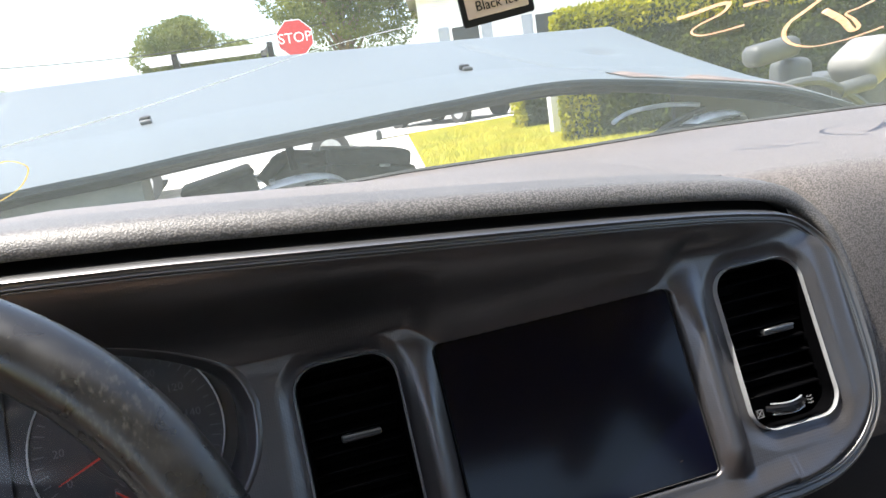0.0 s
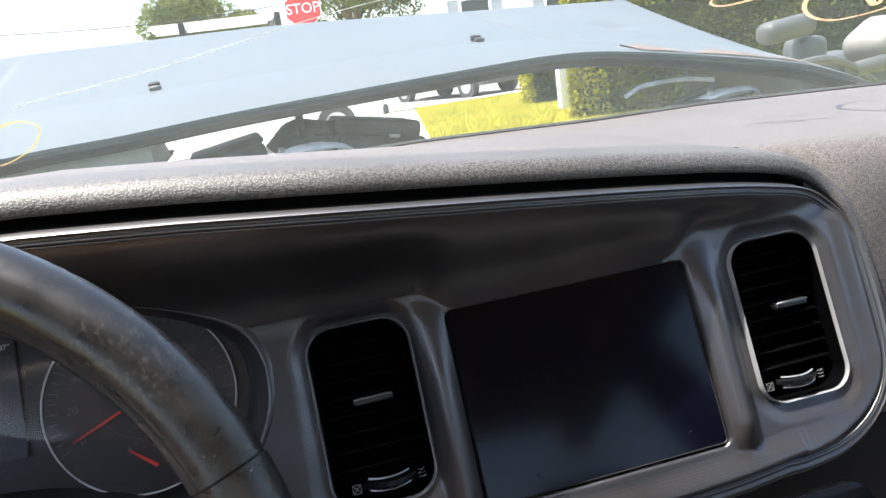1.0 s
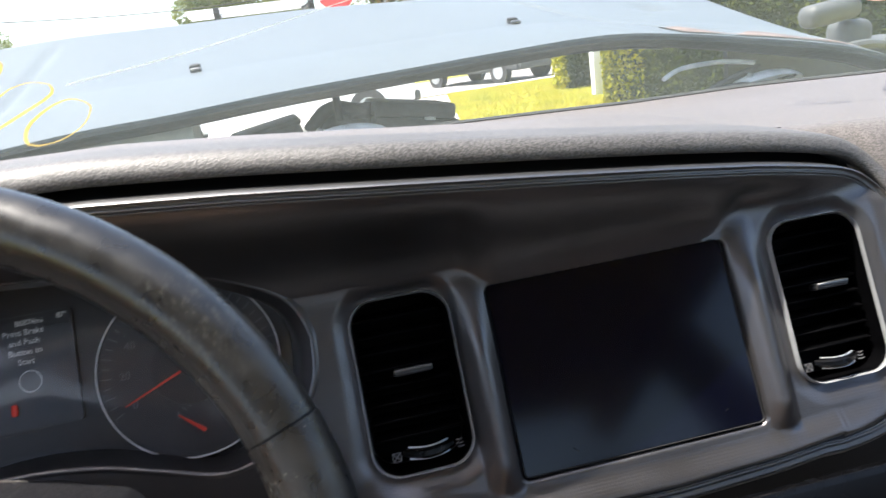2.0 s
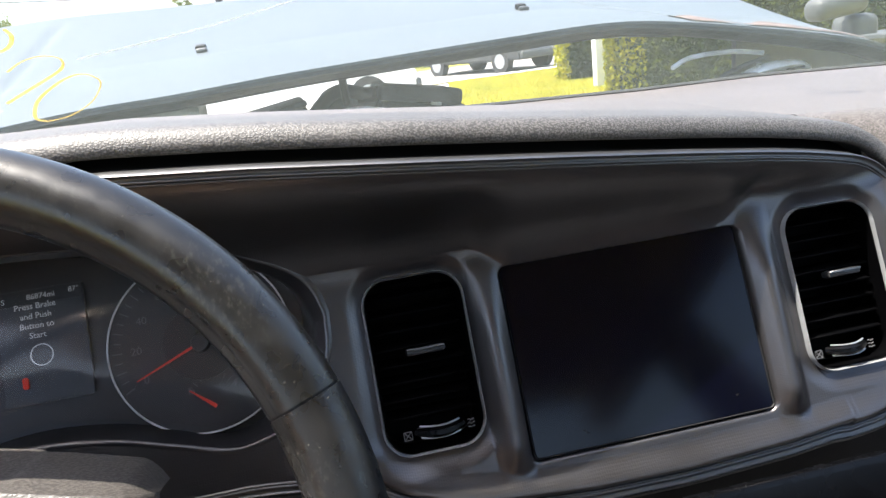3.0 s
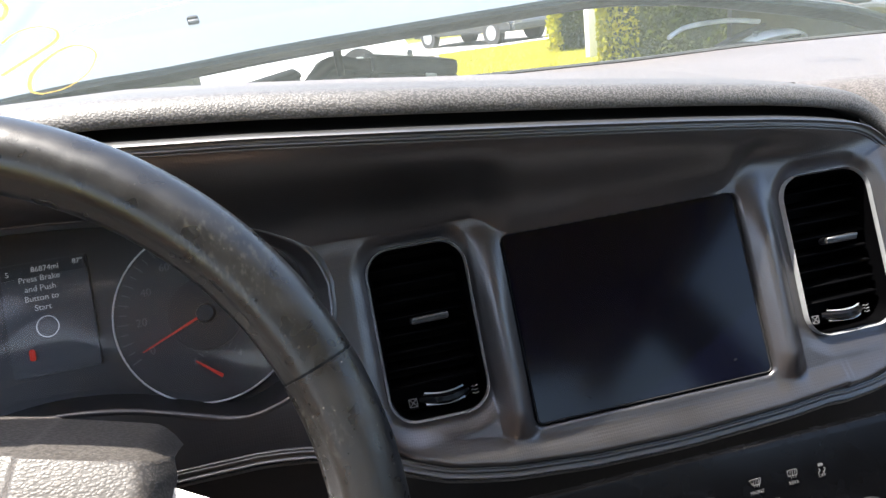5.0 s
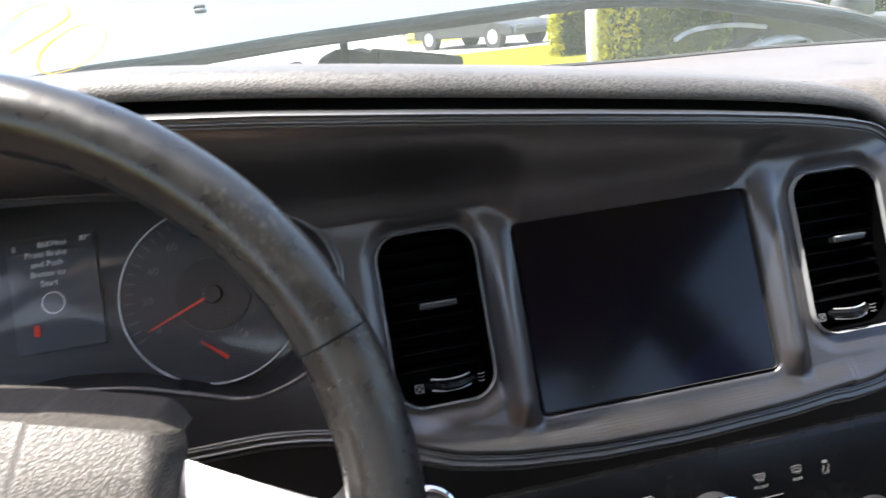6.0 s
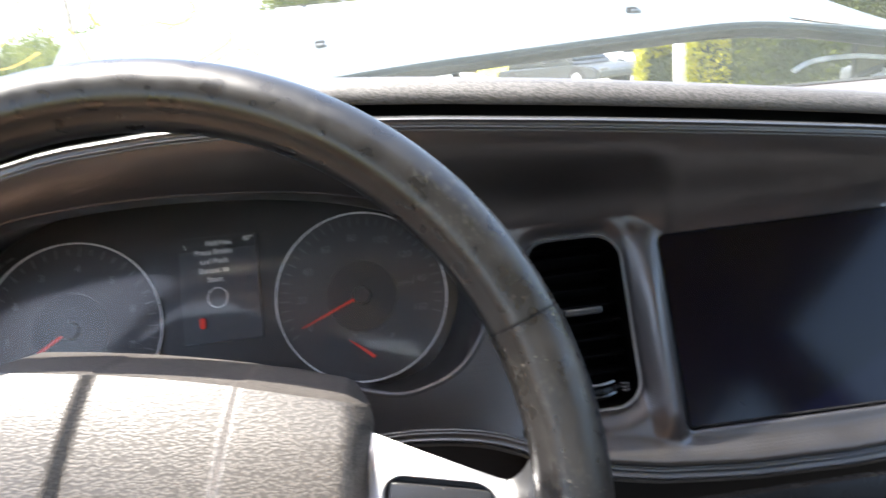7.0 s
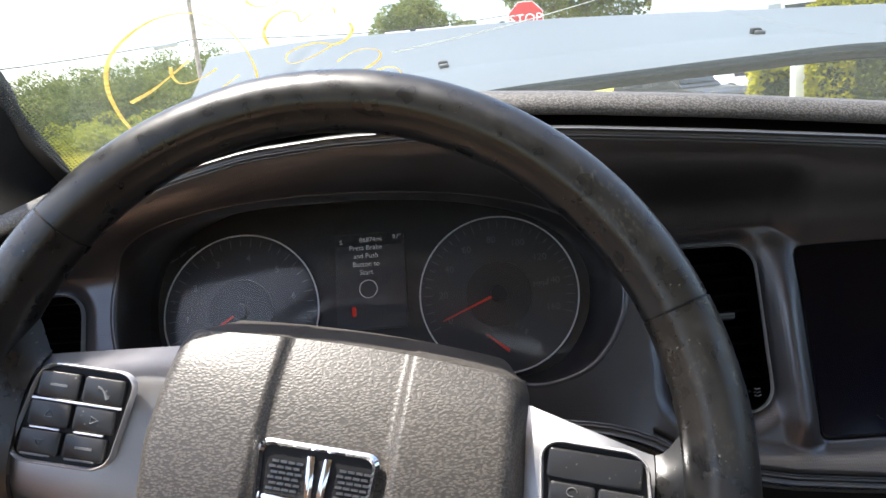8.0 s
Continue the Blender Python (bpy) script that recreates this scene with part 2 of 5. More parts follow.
def marker(name, color, color2):
    """Thin streaky paint that lets some light through."""
    m = bpy.data.materials.new(name)
    m.use_nodes = True
    N, L = m.node_tree.nodes, m.node_tree.links
    N.remove(N["Principled BSDF"])
    tc, ns, mx = N.new("ShaderNodeTexCoord"), N.new("ShaderNodeTexNoise"), N.new("ShaderNodeMix")
    ns.inputs["Scale"].default_value, ns.inputs["Detail"].default_value = 45, 5
    mx.data_type = "RGBA"
    mx.inputs["A"].default_value, mx.inputs["B"].default_value = (*color, 1), (*color2, 1)
    df, tl, ms = N.new("ShaderNodeBsdfDiffuse"), N.new("ShaderNodeBsdfTranslucent"), N.new("ShaderNodeMixShader")
    ms.inputs["Fac"].default_value = 0.45
    L.new(tc.outputs["Object"], ns.inputs["Vector"])
    L.new(ns.outputs["Fac"], mx.inputs["Factor"])
    for s in (df, tl):
        L.new(mx.outputs["Result"], s.inputs["Color"])
    L.new(df.outputs["BSDF"], ms.inputs[1])
    L.new(tl.outputs["BSDF"], ms.inputs[2])
    clear, thin, cover = N.new("ShaderNodeBsdfTransparent"), N.new("ShaderNodeMixShader"), N.new("ShaderNodeMapRange")
    streak = N.new("ShaderNodeTexNoise")
    streak.inputs["Scale"].default_value, streak.inputs["Detail"].default_value = 160, 4
    cover.inputs["From Min"].default_value, cover.inputs["From Max"].default_value = 0.30, 0.58
    cover.inputs["To Min"].default_value, cover.inputs["To Max"].default_value = 0.5, 0.95
    L.new(tc.outputs["Object"], streak.inputs["Vector"])
    L.new(streak.outputs["Fac"], cover.inputs["Value"])
    L.new(cover.outputs["Result"], thin.inputs["Fac"])
    L.new(clear.outputs["BSDF"], thin.inputs[1])
    L.new(ms.outputs["Shader"], thin.inputs[2])
    L.new(thin.outputs["Shader"], N["Material Output"].inputs["Surface"])
    return m


def leafy(name, color, color2, scale, through_light=0.4):
    """Leaves that scatter light on both sides, lighter and darker by clumps."""
    m = bpy.data.materials.new(name)
    m.use_nodes = True
    N, L = m.node_tree.nodes, m.node_tree.links
    N.remove(N["Principled BSDF"])
    tc, ns, mx, rg = N.new("ShaderNodeTexCoord"), N.new("ShaderNodeTexNoise"), N.new("ShaderNodeMix"), N.new("ShaderNodeMapRange")
    ns.inputs["Scale"].default_value, ns.inputs["Detail"].default_value = scale, 7
    rg.inputs["From Min"].default_value, rg.inputs["From Max"].default_value = 0.36, 0.66
    mx.data_type = "RGBA"
    mx.inputs["A"].default_value, mx.inputs["B"].default_value = (*color, 1), (*color2, 1)
    df, tl, ms = N.new("ShaderNodeBsdfDiffuse"), N.new("ShaderNodeBsdfTranslucent"), N.new("ShaderNodeMixShader")
    ms.inputs["Fac"].default_value = through_light
    L.new(tc.outputs["Object"], ns.inputs["Vector"])
    L.new(ns.outputs["Fac"], rg.inputs["Value"])
    L.new(rg.outputs["Result"], mx.inputs["Factor"])
    for sh in (df, tl):
        L.new(mx.outputs["Result"], sh.inputs["Color"])
    L.new(df.outputs["BSDF"], ms.inputs[1])
    L.new(tl.outputs["BSDF"], ms.inputs[2])
    L.new(ms.outputs["Shader"], N["Material Output"].inputs["Surface"])
    return m


M_YELLOW = marker("yellow_paint_marker", (0.62, 0.36, 0.07), (0.66, 0.60, 0.20))
M_ORANGE = marker("orange_paint_marker", (0.82, 0.46, 0.26), (0.85, 0.70, 0.48))
M_CRACK = mat("glass_crack_white", (0.8, 0.8, 0.8), 0.5, var=0.1)
M_GRASS = mat("sunlit_lawn", (0.28, 0.28, 0.015), 0.9, scale=1.2, color2=(0.36, 0.32, 0.025), bump=0.6, bscale=25, fine=0.4, fscale=14)
M_BLADE = mat("grass_blades", (0.36, 0.36, 0.016), 0.7, scale=1.0, color2=(0.46, 0.40, 0.025))
M_GRAVEL = mat("pale_gravel", (0.48, 0.46, 0.42), 0.9, var=0.2, scale=2, bump=0.6, bscale=60, fine=0.35, fscale=40)
M_ASPHALT = mat("sunbleached_asphalt", (0.22, 0.21, 0.20), 0.85, var=0.25, scale=3, bump=0.4, bscale=90, fine=0.3, fscale=80)
M_LEAF = leafy("tree_leaves", (0.070, 0.095, 0.032), (0.16, 0.18, 0.055), 0.5)
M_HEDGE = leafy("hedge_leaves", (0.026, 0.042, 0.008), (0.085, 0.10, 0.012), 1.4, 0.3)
# yellow leaf colour that paints sunlight on hedge tops and ends
M_HEDGE_LIT = leafy("sunlit_hedge_leaves", (0.22, 0.23, 0.012), (0.36, 0.33, 0.020), 2.0)
M_BUSH = leafy("sunlit_bush_leaves", (0.12, 0.15, 0.025), (0.25, 0.26, 0.035), 0.8)
M_COVER = mat("faded_grey_cover", (0.24, 0.25, 0.24), 0.6, var=0.2, scale=10, bump=0.2, bscale=90, fine=0.2, fscale=120)
M_BARK = mat("bark", (0.14, 0.10, 0.07), 0.9, var=0.4, scale=10, bump=0.8, bscale=25)
M_POLE = mat("weathered_pole_wood", (0.30, 0.26, 0.23), 0.9, var=0.3, scale=8, bump=0.5, bscale=40)
M_WHITE = mat("white_vehicle_paint", (0.78, 0.78, 0.77), 0.3, var=0.05, scale=3, coat=0.4)
M_DARKCAR = mat("dark_vehicle_paint", (0.03, 0.032, 0.035), 0.3, var=0.1, scale=3, coat=0.4)
M_WALL = mat("white_siding", (0.75, 0.75, 0.73), 0.7, var=0.08, scale=2, fine=0.08, fscale=30)
M_ROOF = mat("grey_shingles", (0.17, 0.17, 0.18), 0.9, var=0.25, scale=4, bump=0.5, bscale=20)
M_SHUTTER = mat("grey_shutter", (0.30, 0.33, 0.37), 0.6, var=0.1)
M_PANE = mat("dark_window", (0.02, 0.025, 0.03), 0.08, var=0.2)
M_SIGNRED = mat("sign_red", (0.55, 0.03, 0.035), 0.5, var=0.1)
M_SIGNWH = mat("sign_white", (0.8, 0.8, 0.8), 0.5, var=0.05)
M_STEEL = mat("galvanised_steel", (0.45, 0.46, 0.47), 0.45, 0.8, var=0.15)
M_TYRE = mat("tyre_rubber", (0.025, 0.025, 0.025), 0.8, var=0.2)
M_CARD = mat("card_tan", (0.62, 0.50, 0.42), 0.6, var=0.06)
M_GREYPL = mat("weathered_grey_plastic", (0.042, 0.046, 0.045), 0.6, var=0.25, scale=9, bump=0.2, bscale=80)
M_CREAM = mat("cream_plastic", (0.15, 0.145, 0.13), 0.5, var=0.1, scale=8)
M_RUST = mat("bare_rusty_metal", (0.105, 0.075, 0.060), 0.7, 0.0, var=0.35, scale=30, bump=0.2, bscale=120)

# ---- building helpers ----


def mesh_of(name, bm, material, smooth=True, sharp=40):
    bmesh.ops.recalc_face_normals(bm, faces=bm.faces)
    me = bpy.data.meshes.new(name)
    lim = radians(sharp)
    for f in bm.faces:
        f.smooth = smooth
    if smooth:
        for e in bm.edges:
            if len(e.link_faces) == 2 and e.calc_face_angle(0) > lim:
                e.smooth = False
    bm.to_mesh(me)
    bm.free()
    me.materials.append(material)
    return me


def part(name, bm, material, parent=None, label="", smooth=True, sharp=40):
    ob = new(name, mesh_of(name, bm, material, smooth, sharp))
    if parent:
        ob.parent = parent
    if label:
        ob["label"] = label
    return ob


def thing(name, label, category, group="", kind="", at=(0, 0, 0)):
    ob = new(name)
    ob.empty_display_size = 0.05
    ob.location = at
    return tagged(ob, label, category, group, kind)


def box(bm, size, m=Matrix(), bevel=0.0, seg=2):
    """A box of that size round the origin of m, its edges rounded."""
    r = bmesh.ops.create_cube(bm, size=1.0, matrix=Matrix.Diagonal((*size, 1)))
    vs = r["verts"]
    if bevel:
        es = list({e for v in vs for e in v.link_edges})
        g = bmesh.ops.bevel(bm, geom=es, offset=bevel, segments=seg, affect="EDGES", profile=0.5)
        vs = list(set(g["verts"]) | {v for v in vs if v.is_valid})
    bmesh.ops.transform(bm, matrix=m, verts=vs)
    return bm


def boxed(size, m=Matrix(), bevel=0.0, seg=2):
    return box(bmesh.new(), size, m, bevel, seg)


def tube(bm, pts, radius, seg=8, closed=False, flat=1.0, up=Vector((0, 0, 1))):
    """A round rod along pts; radius is a number or a function of 0..1; flat squeezes it along up."""
    pts = [Vector(p) for p in pts]
    n = len(pts)
    rings = []
    for i, p in enumerate(pts):
        a = pts[(i - 1) % n] if closed or i else p
        b = pts[(i + 1) % n] if closed or i < n - 1 else p
        t = (b - a).normalized()
        s = t.cross(up)
        s = s.normalized() if s.length > 1e-4 else t.orthogonal().normalized()
        w = s.cross(t).normalized()
        r = radius(i / max(1, n - 1)) if callable(radius) else radius
        rings.append([bm.verts.new(p + s * (r * math.cos(2 * math.pi * k / seg)) + w * (r * flat * math.sin(2 * math.pi * k / seg)))
                      for k in range(seg)])
    for i in range(n if closed else n - 1):
        A, B = rings[i], rings[(i + 1) % n]
        for k in range(seg):
            bm.faces.new((A[k], A[(k + 1) % seg], B[(k + 1) % seg], B[k]))
    if not closed:
        bm.faces.new(rings[0][::-1])
        bm.faces.new(rings[-1])
    return bm


def sheet(fn, nu, nv, th=0.0, keep=None, bm=None):
    """A skin fn(u, v), u and v from 0 to 1, with thickness th to its back."""
    bm = bm or bmesh.new()
    P = [[Vector(fn(i / nu, j / nv)) for j in range(nv + 1)] for i in range(nu + 1)]
    V = [[bm.verts.new(p) for p in row] for row in P]
    for i in range(nu):
        for j in range(nv):
            if keep is None or keep((i + 0.5) / nu, (j + 0.5) / nv):
                bm.faces.new((V[i][j], V[i + 1][j], V[i + 1][j + 1], V[i][j + 1]))
    if th:
        bm.normal_update()
        bmesh.ops.solidify(bm, geom=bm.faces[:], thickness=th)
    loose = [v for v in bm.verts if not v.link_faces]
    bmesh.ops.delete(bm, geom=loose, context="VERTS")
    return bm


def rrect(w, h, r, seg=6, skew=0.0, taper=0.0):
    """Outline of a rounded rectangle, counter-clockwise, round the origin."""
    r = min(r, w / 2 - 1e-4, h / 2 - 1e-4)
    out = []
    for cx, cy, a0 in ((w / 2 - r, h / 2 - r, 0), (-w / 2 + r, h / 2 - r, 90), (-w / 2 + r, -h / 2 + r, 180), (w / 2 - r, -h / 2 + r, 270)):
        for k in range(seg + 1):
            a = radians(a0 + 90 * k / seg)
            x, y = cx + r * math.cos(a), cy + r * math.sin(a)
            out.append((x * (1 + taper * y / h) + skew * y, y))
    return out


def slab(bm, outline, m, depth, bevel=0.0):
    """An outline in m's xy-plane, raised by depth along m's z, its front edge rounded."""
    def ring(inset, z):
        c = Vector((sum(p[0] for p in outline) / len(outline), sum(p[1] for p in outline) / len(outline)))
        out = []
        for p in outline:
            d = Vector(p) - c
            q = c + d * max(0.0, 1 - inset / max(d.length, 1e-6))
            out.append(bm.verts.new(m @ Vector((q.x, q.y, z))))
        return out
    levels = [ring(0, 0), ring(0, depth - bevel)] if bevel else [ring(0, 0), ring(0, depth)]
    if bevel:
        levels += [ring(bevel * 0.3, depth - bevel * 0.3), ring(bevel, depth)]
    n = len(outline)
    for A, B in zip(levels, levels[1:]):
        for k in range(n):
            bm.faces.new((A[k], A[(k + 1) % n], B[(k + 1) % n], B[k]))
    bm.faces.new(levels[0][::-1])
    bm.faces.new(levels[-1])
    return bm


def frame_ring(bm, outer, inner, m, depth):
    """A frame between two outlines with the same number of points."""
    n = len(outer)
    def row(o, z):
        return [bm.verts.new(m @ Vector((x, y, z))) for x, y in o]
    mid = [((a[0] + b[0]) / 2, (a[1] + b[1]) / 2) for a, b in zip(outer, inner)]
    rows = [row(outer, 0), row(outer, depth * 0.6), row(mid, depth), row(inner, depth * 0.6), row(inner, 0)]
    for A, B in zip(rows, rows[1:] + rows[:1]):
        for k in range(n):
            bm.faces.new((A[k], A[(k + 1) % n], B[(k + 1) % n], B[k]))
    return bm


def words(name, text, size, m, material, parent, label="", align="CENTER", space=1.0):
    cu = bpy.data.curves.new(name, "FONT")
    cu.body, cu.size, cu.align_x, cu.align_y, cu.extrude = text, size, align, "CENTER", size * 0.02
    cu.resolution_u = 3
    cu.space_line = space
    tmp = bpy.data.objects.new(name, cu)
    me = bpy.data.meshes.new_from_object(tmp)
    bpy.data.objects.remove(tmp)
    me.transform(m)
    me.materials.clear()
    me.materials.append(material)
    ob = new(name, me)
    ob.parent = parent
    if label:
        ob["label"] = label
    return ob


def basis(o, x, y):
    """A pose with its origin at o, x along x and its xy-plane holding y."""
    x = Vector(x).normalized()
    z = x.cross(Vector(y)).normalized()
    y = z.cross(x)
    m = Matrix((x, y, z)).transposed().to_4x4()
    m.translation = o
    return m


def curve_at(xs, ys, x):
    return float(np.interp(x, xs, ys))


def smooth01(a, b, x):
    t = min(1.0, max(0.0, (x - a) / (b - a)))
    return t * t * (3 - 2 * t)


def arc_pts(c, r, a0, a1, n):
    return [(c[0] + r * math.cos(radians(a0 + (a1 - a0) * k / n)), c[1] + r * math.sin(radians(a0 + (a1 - a0) * k / n))) for k in range(n + 1)]


def spline(ctrl, n):
    """Smooth points through ctrl."""
    P = [Vector(p) for p in ctrl]
    out = []
    for i in range(len(P) - 1):
        p0, p1, p2, p3 = P[max(0, i - 1)], P[i], P[i + 1], P[min(len(P) - 1, i + 2)]
        for k in range(n):
            t = k / n
            out.append(0.5 * ((2 * p1) + (p2 - p0) * t + (2 * p0 - 5 * p1 + 4 * p2 - p3) * t * t + (3 * p1 - p0 - 3 * p2 + p3) * t ** 3))
    return out + [P[-1]]

# ---- dashboard ----
XL, XR = -0.745, 0.2405           # ends of the instrument bezel
TOP_X = (-0.745, -0.66, -0.58, -0.51, -0.46, -0.40, -0.32, -0.24, -0.15, -0.05, 0.05, 0.12, 0.19, 0.25)
TOP_Z = (0.9805, 1.0225, 1.0485, 1.0685, 1.0785, 1.0825, 1.0815, 1.0745, 1.0645, 1.0515, 1.0375, 1.0265, 1.0135, 1.0005)
TOP_Y = (0.60, 0.575, 0.567, 0.565, 0.565, 0.565, 0.565, 0.565, 0.565, 0.576, 0.590, 0.602, 0.615, 0.625)
BOT_X = (-0.745, -0.31, -0.27, -0.235, -0.205, -0.18, -0.15, -0.11, -0.05, 0.02, 0.10, 0.17, 0.25)
BOT_Z = (0.8740, 0.8760, 0.8760, 0.8720, 0.8640, 0.8510, 0.8400, 0.8330, 0.8280, 0.8265, 0.8290, 0.8350, 0.8470)


# rounded right end of the bezel, from its bottom edge up to its top edge
XC = 0.165
CORNER = [(p.x, p.z) for p in spline([(0.150, 0, 0.8315), (0.182, 0, 0.8355), (0.210, 0, 0.8475), (0.2300, 0, 0.8670), (0.2380, 0, 0.8920), (0.2400, 0, 0.9260), (0.2385, 0, 0.9600),
                                      (0.2325, 0, 0.9830), (0.2205, 0, 0.9985), (0.2010, 0, 1.0090), (XC, 0, 1.0178)], 8)]
MID = max(range(len(CORNER)), key=lambda i: CORNER[i][0])
LOW, HIGH = CORNER[:MID + 1], CORNER[MID:][::-1]


def top_z(x):
    return curve_at(TOP_X, TOP_Z, x) if x < XC else curve_at([p[0] for p in HIGH], [p[1] for p in HIGH], x)


def bot_z(x):
    return curve_at(BOT_X, BOT_Z, x) if x < 0.15 else curve_at([p[0] for p in LOW], [p[1] for p in LOW], x)


def plane_y(z):
    return 0.2175 + 0.4 * z


def rect_sd(x, z, cx, cz, w, h, r, skew=0.0):
    """Signed distance to a rounded rectangle; negative inside."""
    x = x - cx - skew * (z - cz)
    qx, qz = abs(x) - w / 2 + r, abs(z - cz) - h / 2 + r
    return math.hypot(max(qx, 0), max(qz, 0)) + min(max(qx, qz), 0) - r


# centre, size, and how far handle and thumb wheel sit off the middle
VENTS = ((-0.1495, 0.9278, 0.069, 0.1105, 0.003, 0.003), (0.1693, 0.9256, 0.0735, 0.113, 0.007, -0.006), (-0.656, 0.928, 0.070, 0.1105, 0.0, 0.0))
SCREEN = (0.004, 0.9165, 0.179, 0.1215)
# mouth of the instrument cowl: two lobes round the dials under one arched brow
COWL = (-0.404, 0.975)
MOUTH = spline([(x, 0, z) for x, z in ((-0.2105, 0.970), (-0.2125, 0.948), (-0.2215, 0.929), (-0.2365, 0.9125), (-0.257, 0.9035), (-0.2824, 0.9005), (-0.3159, 0.9095), (-0.355, 0.9195),
        (-0.404, 0.924), (-0.455, 0.9195), (-0.494, 0.9095), (-0.527, 0.9005), (-0.552, 0.9035), (-0.573, 0.914), (-0.588, 0.934), (-0.594, 0.965), (-0.588, 0.998), (-0.567, 1.022),
        (-0.530, 1.038), (-0.475, 1.047), (-0.404, 1.048), (-0.335, 1.042), (-0.280, 1.029), (-0.240, 1.009), (-0.218, 0.989), (-0.2105, 0.970))], 5)[:-1]
MOUTH_A = np.array([math.atan2(p.z - COWL[1], p.x - COWL[0]) for p in MOUTH])
MOUTH_R = np.array([math.hypot(p.z - COWL[1], p.x - COWL[0]) for p in MOUTH])
MOUTH_R = MOUTH_R[np.argsort(MOUTH_A)]
MOUTH_A = np.sort(MOUTH_A)


def mouth_sd(x, z):
    """Rough signed distance to the mouth of the cowl; negative inside."""
    dx, dz = x - COWL[0], z - COWL[1]
    return math.hypot(dx, dz) - float(np.interp(math.atan2(dz, dx), MOUTH_A, MOUTH_R, period=2 * math.pi))


def gauge_y(z):
    return 0.228 + 0.45 * z


def skin_y(x, z):
    """Depth of the plain bezel face, curling forward under the brow."""
    top = max(curve_at(TOP_X, TOP_Z, x), 0.99)
    q = smooth01(0.112, 0.080, abs(x - 0.004))
    k = smooth01(0.984 - 0.020 * q, top, z)
    r = smooth01(0.06, 0.19, x)
    return plane_y(min(z, 0.996 - 0.016 * q + 0.04 * r)) * (1 - k) + curve_at(TOP_X, TOP_Y, x) * k + 0.006 * math.sin(math.pi * k) * (1 - r)


def bezel_y(x, z):
    y = skin_y(x, z)
    # pillars beside the screen
    if 0.835 < z < 1.0:
        e = abs(x - 0.0045) - 0.0905
        y -= 0.0105 * (math.sin(math.pi * e / 0.027) ** 1.3 if 0 < e < 0.027 else 0.0) * smooth01(0.838, 0.872, z) * smooth01(1.0, 0.942, z)
    d = rect_sd(x, z, *SCREEN, 0.004)
    y += 0.013 * smooth01(0.0035, 0.0005, d)
    # flared lower lip and right end
    if x > -0.2 and z < 0.9 or x > 0.19:
        b0 = bot_z(x)
        e = min((z - b0) / math.hypot(1, (bot_z(x - 0.004) - b0) / 0.004), 0.2405 - x)
        y -= (0.0055 - 0.003 * smooth01(0.15, 0.20, x)) * (smooth01(0.021, 0.007, e) * smooth01(-0.2, -0.17, x) - smooth01(0.007, 0.0005, e))
    for cx, cz, w, h, _, _ in VENTS:
        d = rect_sd(x, z, cx, cz, w, h, 0.018)
        y += 0.0055 * smooth01(0.014, 0.0, d)
    return y


def bezel_pt(u, v):
    x = XL + (XR - XL) * u
    a, b = curve_at(BOT_X, BOT_Z, x), curve_at(TOP_X, TOP_Z, x)
    z = a + (b - a) * v
    return (x, bezel_y(x, z), z)


def bezel_keep(u, v):
    x, _, z = bezel_pt(u, v)
    if any(rect_sd(x, z, cx, cz, w, h, 0.018) < -0.0004 for cx, cz, w, h, _, _ in VENTS):
        return False
    if abs(x - COWL[0]) < 0.2 and mouth_sd(x, z) < -0.0005:
        return False
    return bot_z(x) - 0.0008 < z < top_z(x) + 0.0008


dashboard = thing("dashboard", "black moulded car dashboard with grained vinyl top, dusty", "dashboard")
part("bezel", sheet(bezel_pt, 900, 240, 0.0, bezel_keep), M_BEZEL, dashboard, "satin black plastic instrument bezel", sharp=70)


def outline(off, n=60):
    """The bezel's edge, from its lower left end over the bottom, the right end and the top, moved outwards by off."""
    pts = [(x, bot_z(x)) for x in np.linspace(XL, 0.15, n)][:-1] + CORNER + [(x, top_z(x)) for x in np.linspace(XC, XL, n)][1:]
    out = []
    for i, p in enumerate(pts):
        a, b = Vector(pts[max(0, i - 1)]), Vector(pts[min(len(pts) - 1, i + 1)])
        t = (b - a).normalized()
        q = Vector(p) + Vector((t.y, -t.x)) * off
        out.append((q.x, q.y))
    return out


def edge_y(x, z):
    return skin_y(x, min(max(z, bot_z(x)), top_z(x)))


def rim_strip(prof, i0=0, i1=None):
    """A moulding that follows the bezel's edge; prof: outward offset and depth pairs."""
    base = outline(0.0)
    rows = [outline(o) for o, _ in prof]
    bm = bmesh.new()
    i1 = i1 or len(base)
    V = []
    for i in range(i0, i1):
        y0 = edge_y(min(base[i][0], XR), base[i][1])
        V.append([bm.verts.new((rows[j][i][0], y0 + prof[j][1], rows[j][i][1])) for j in range(len(prof))])
    for A, B in zip(V, V[1:]):
        for j in range(len(prof) - 1):
            bm.faces.new((A[j], A[j + 1], B[j + 1], B[j]))
    return bm


part("trim_strip", rim_strip([(-0.0022, 0.008), (-0.0018, -0.0004), (-0.0012, -0.0012), (-0.0006, -0.0010), (-0.0002, -0.0002), (0.0004, -0.0014), (0.0012, -0.0018), (0.0018, -0.0010), (0.0022, 0.0), (0.0040, 0.0), (0.0046, -0.0016), (0.0054, -0.0022), (0.0062, -0.0012), (0.0066, 0.010)]),
     M_TRIM, dashboard, "dull silver trim line round the bezel", sharp=80)
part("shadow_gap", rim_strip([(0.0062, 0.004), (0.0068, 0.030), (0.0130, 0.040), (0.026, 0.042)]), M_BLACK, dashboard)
nB = 59 + MID - 24
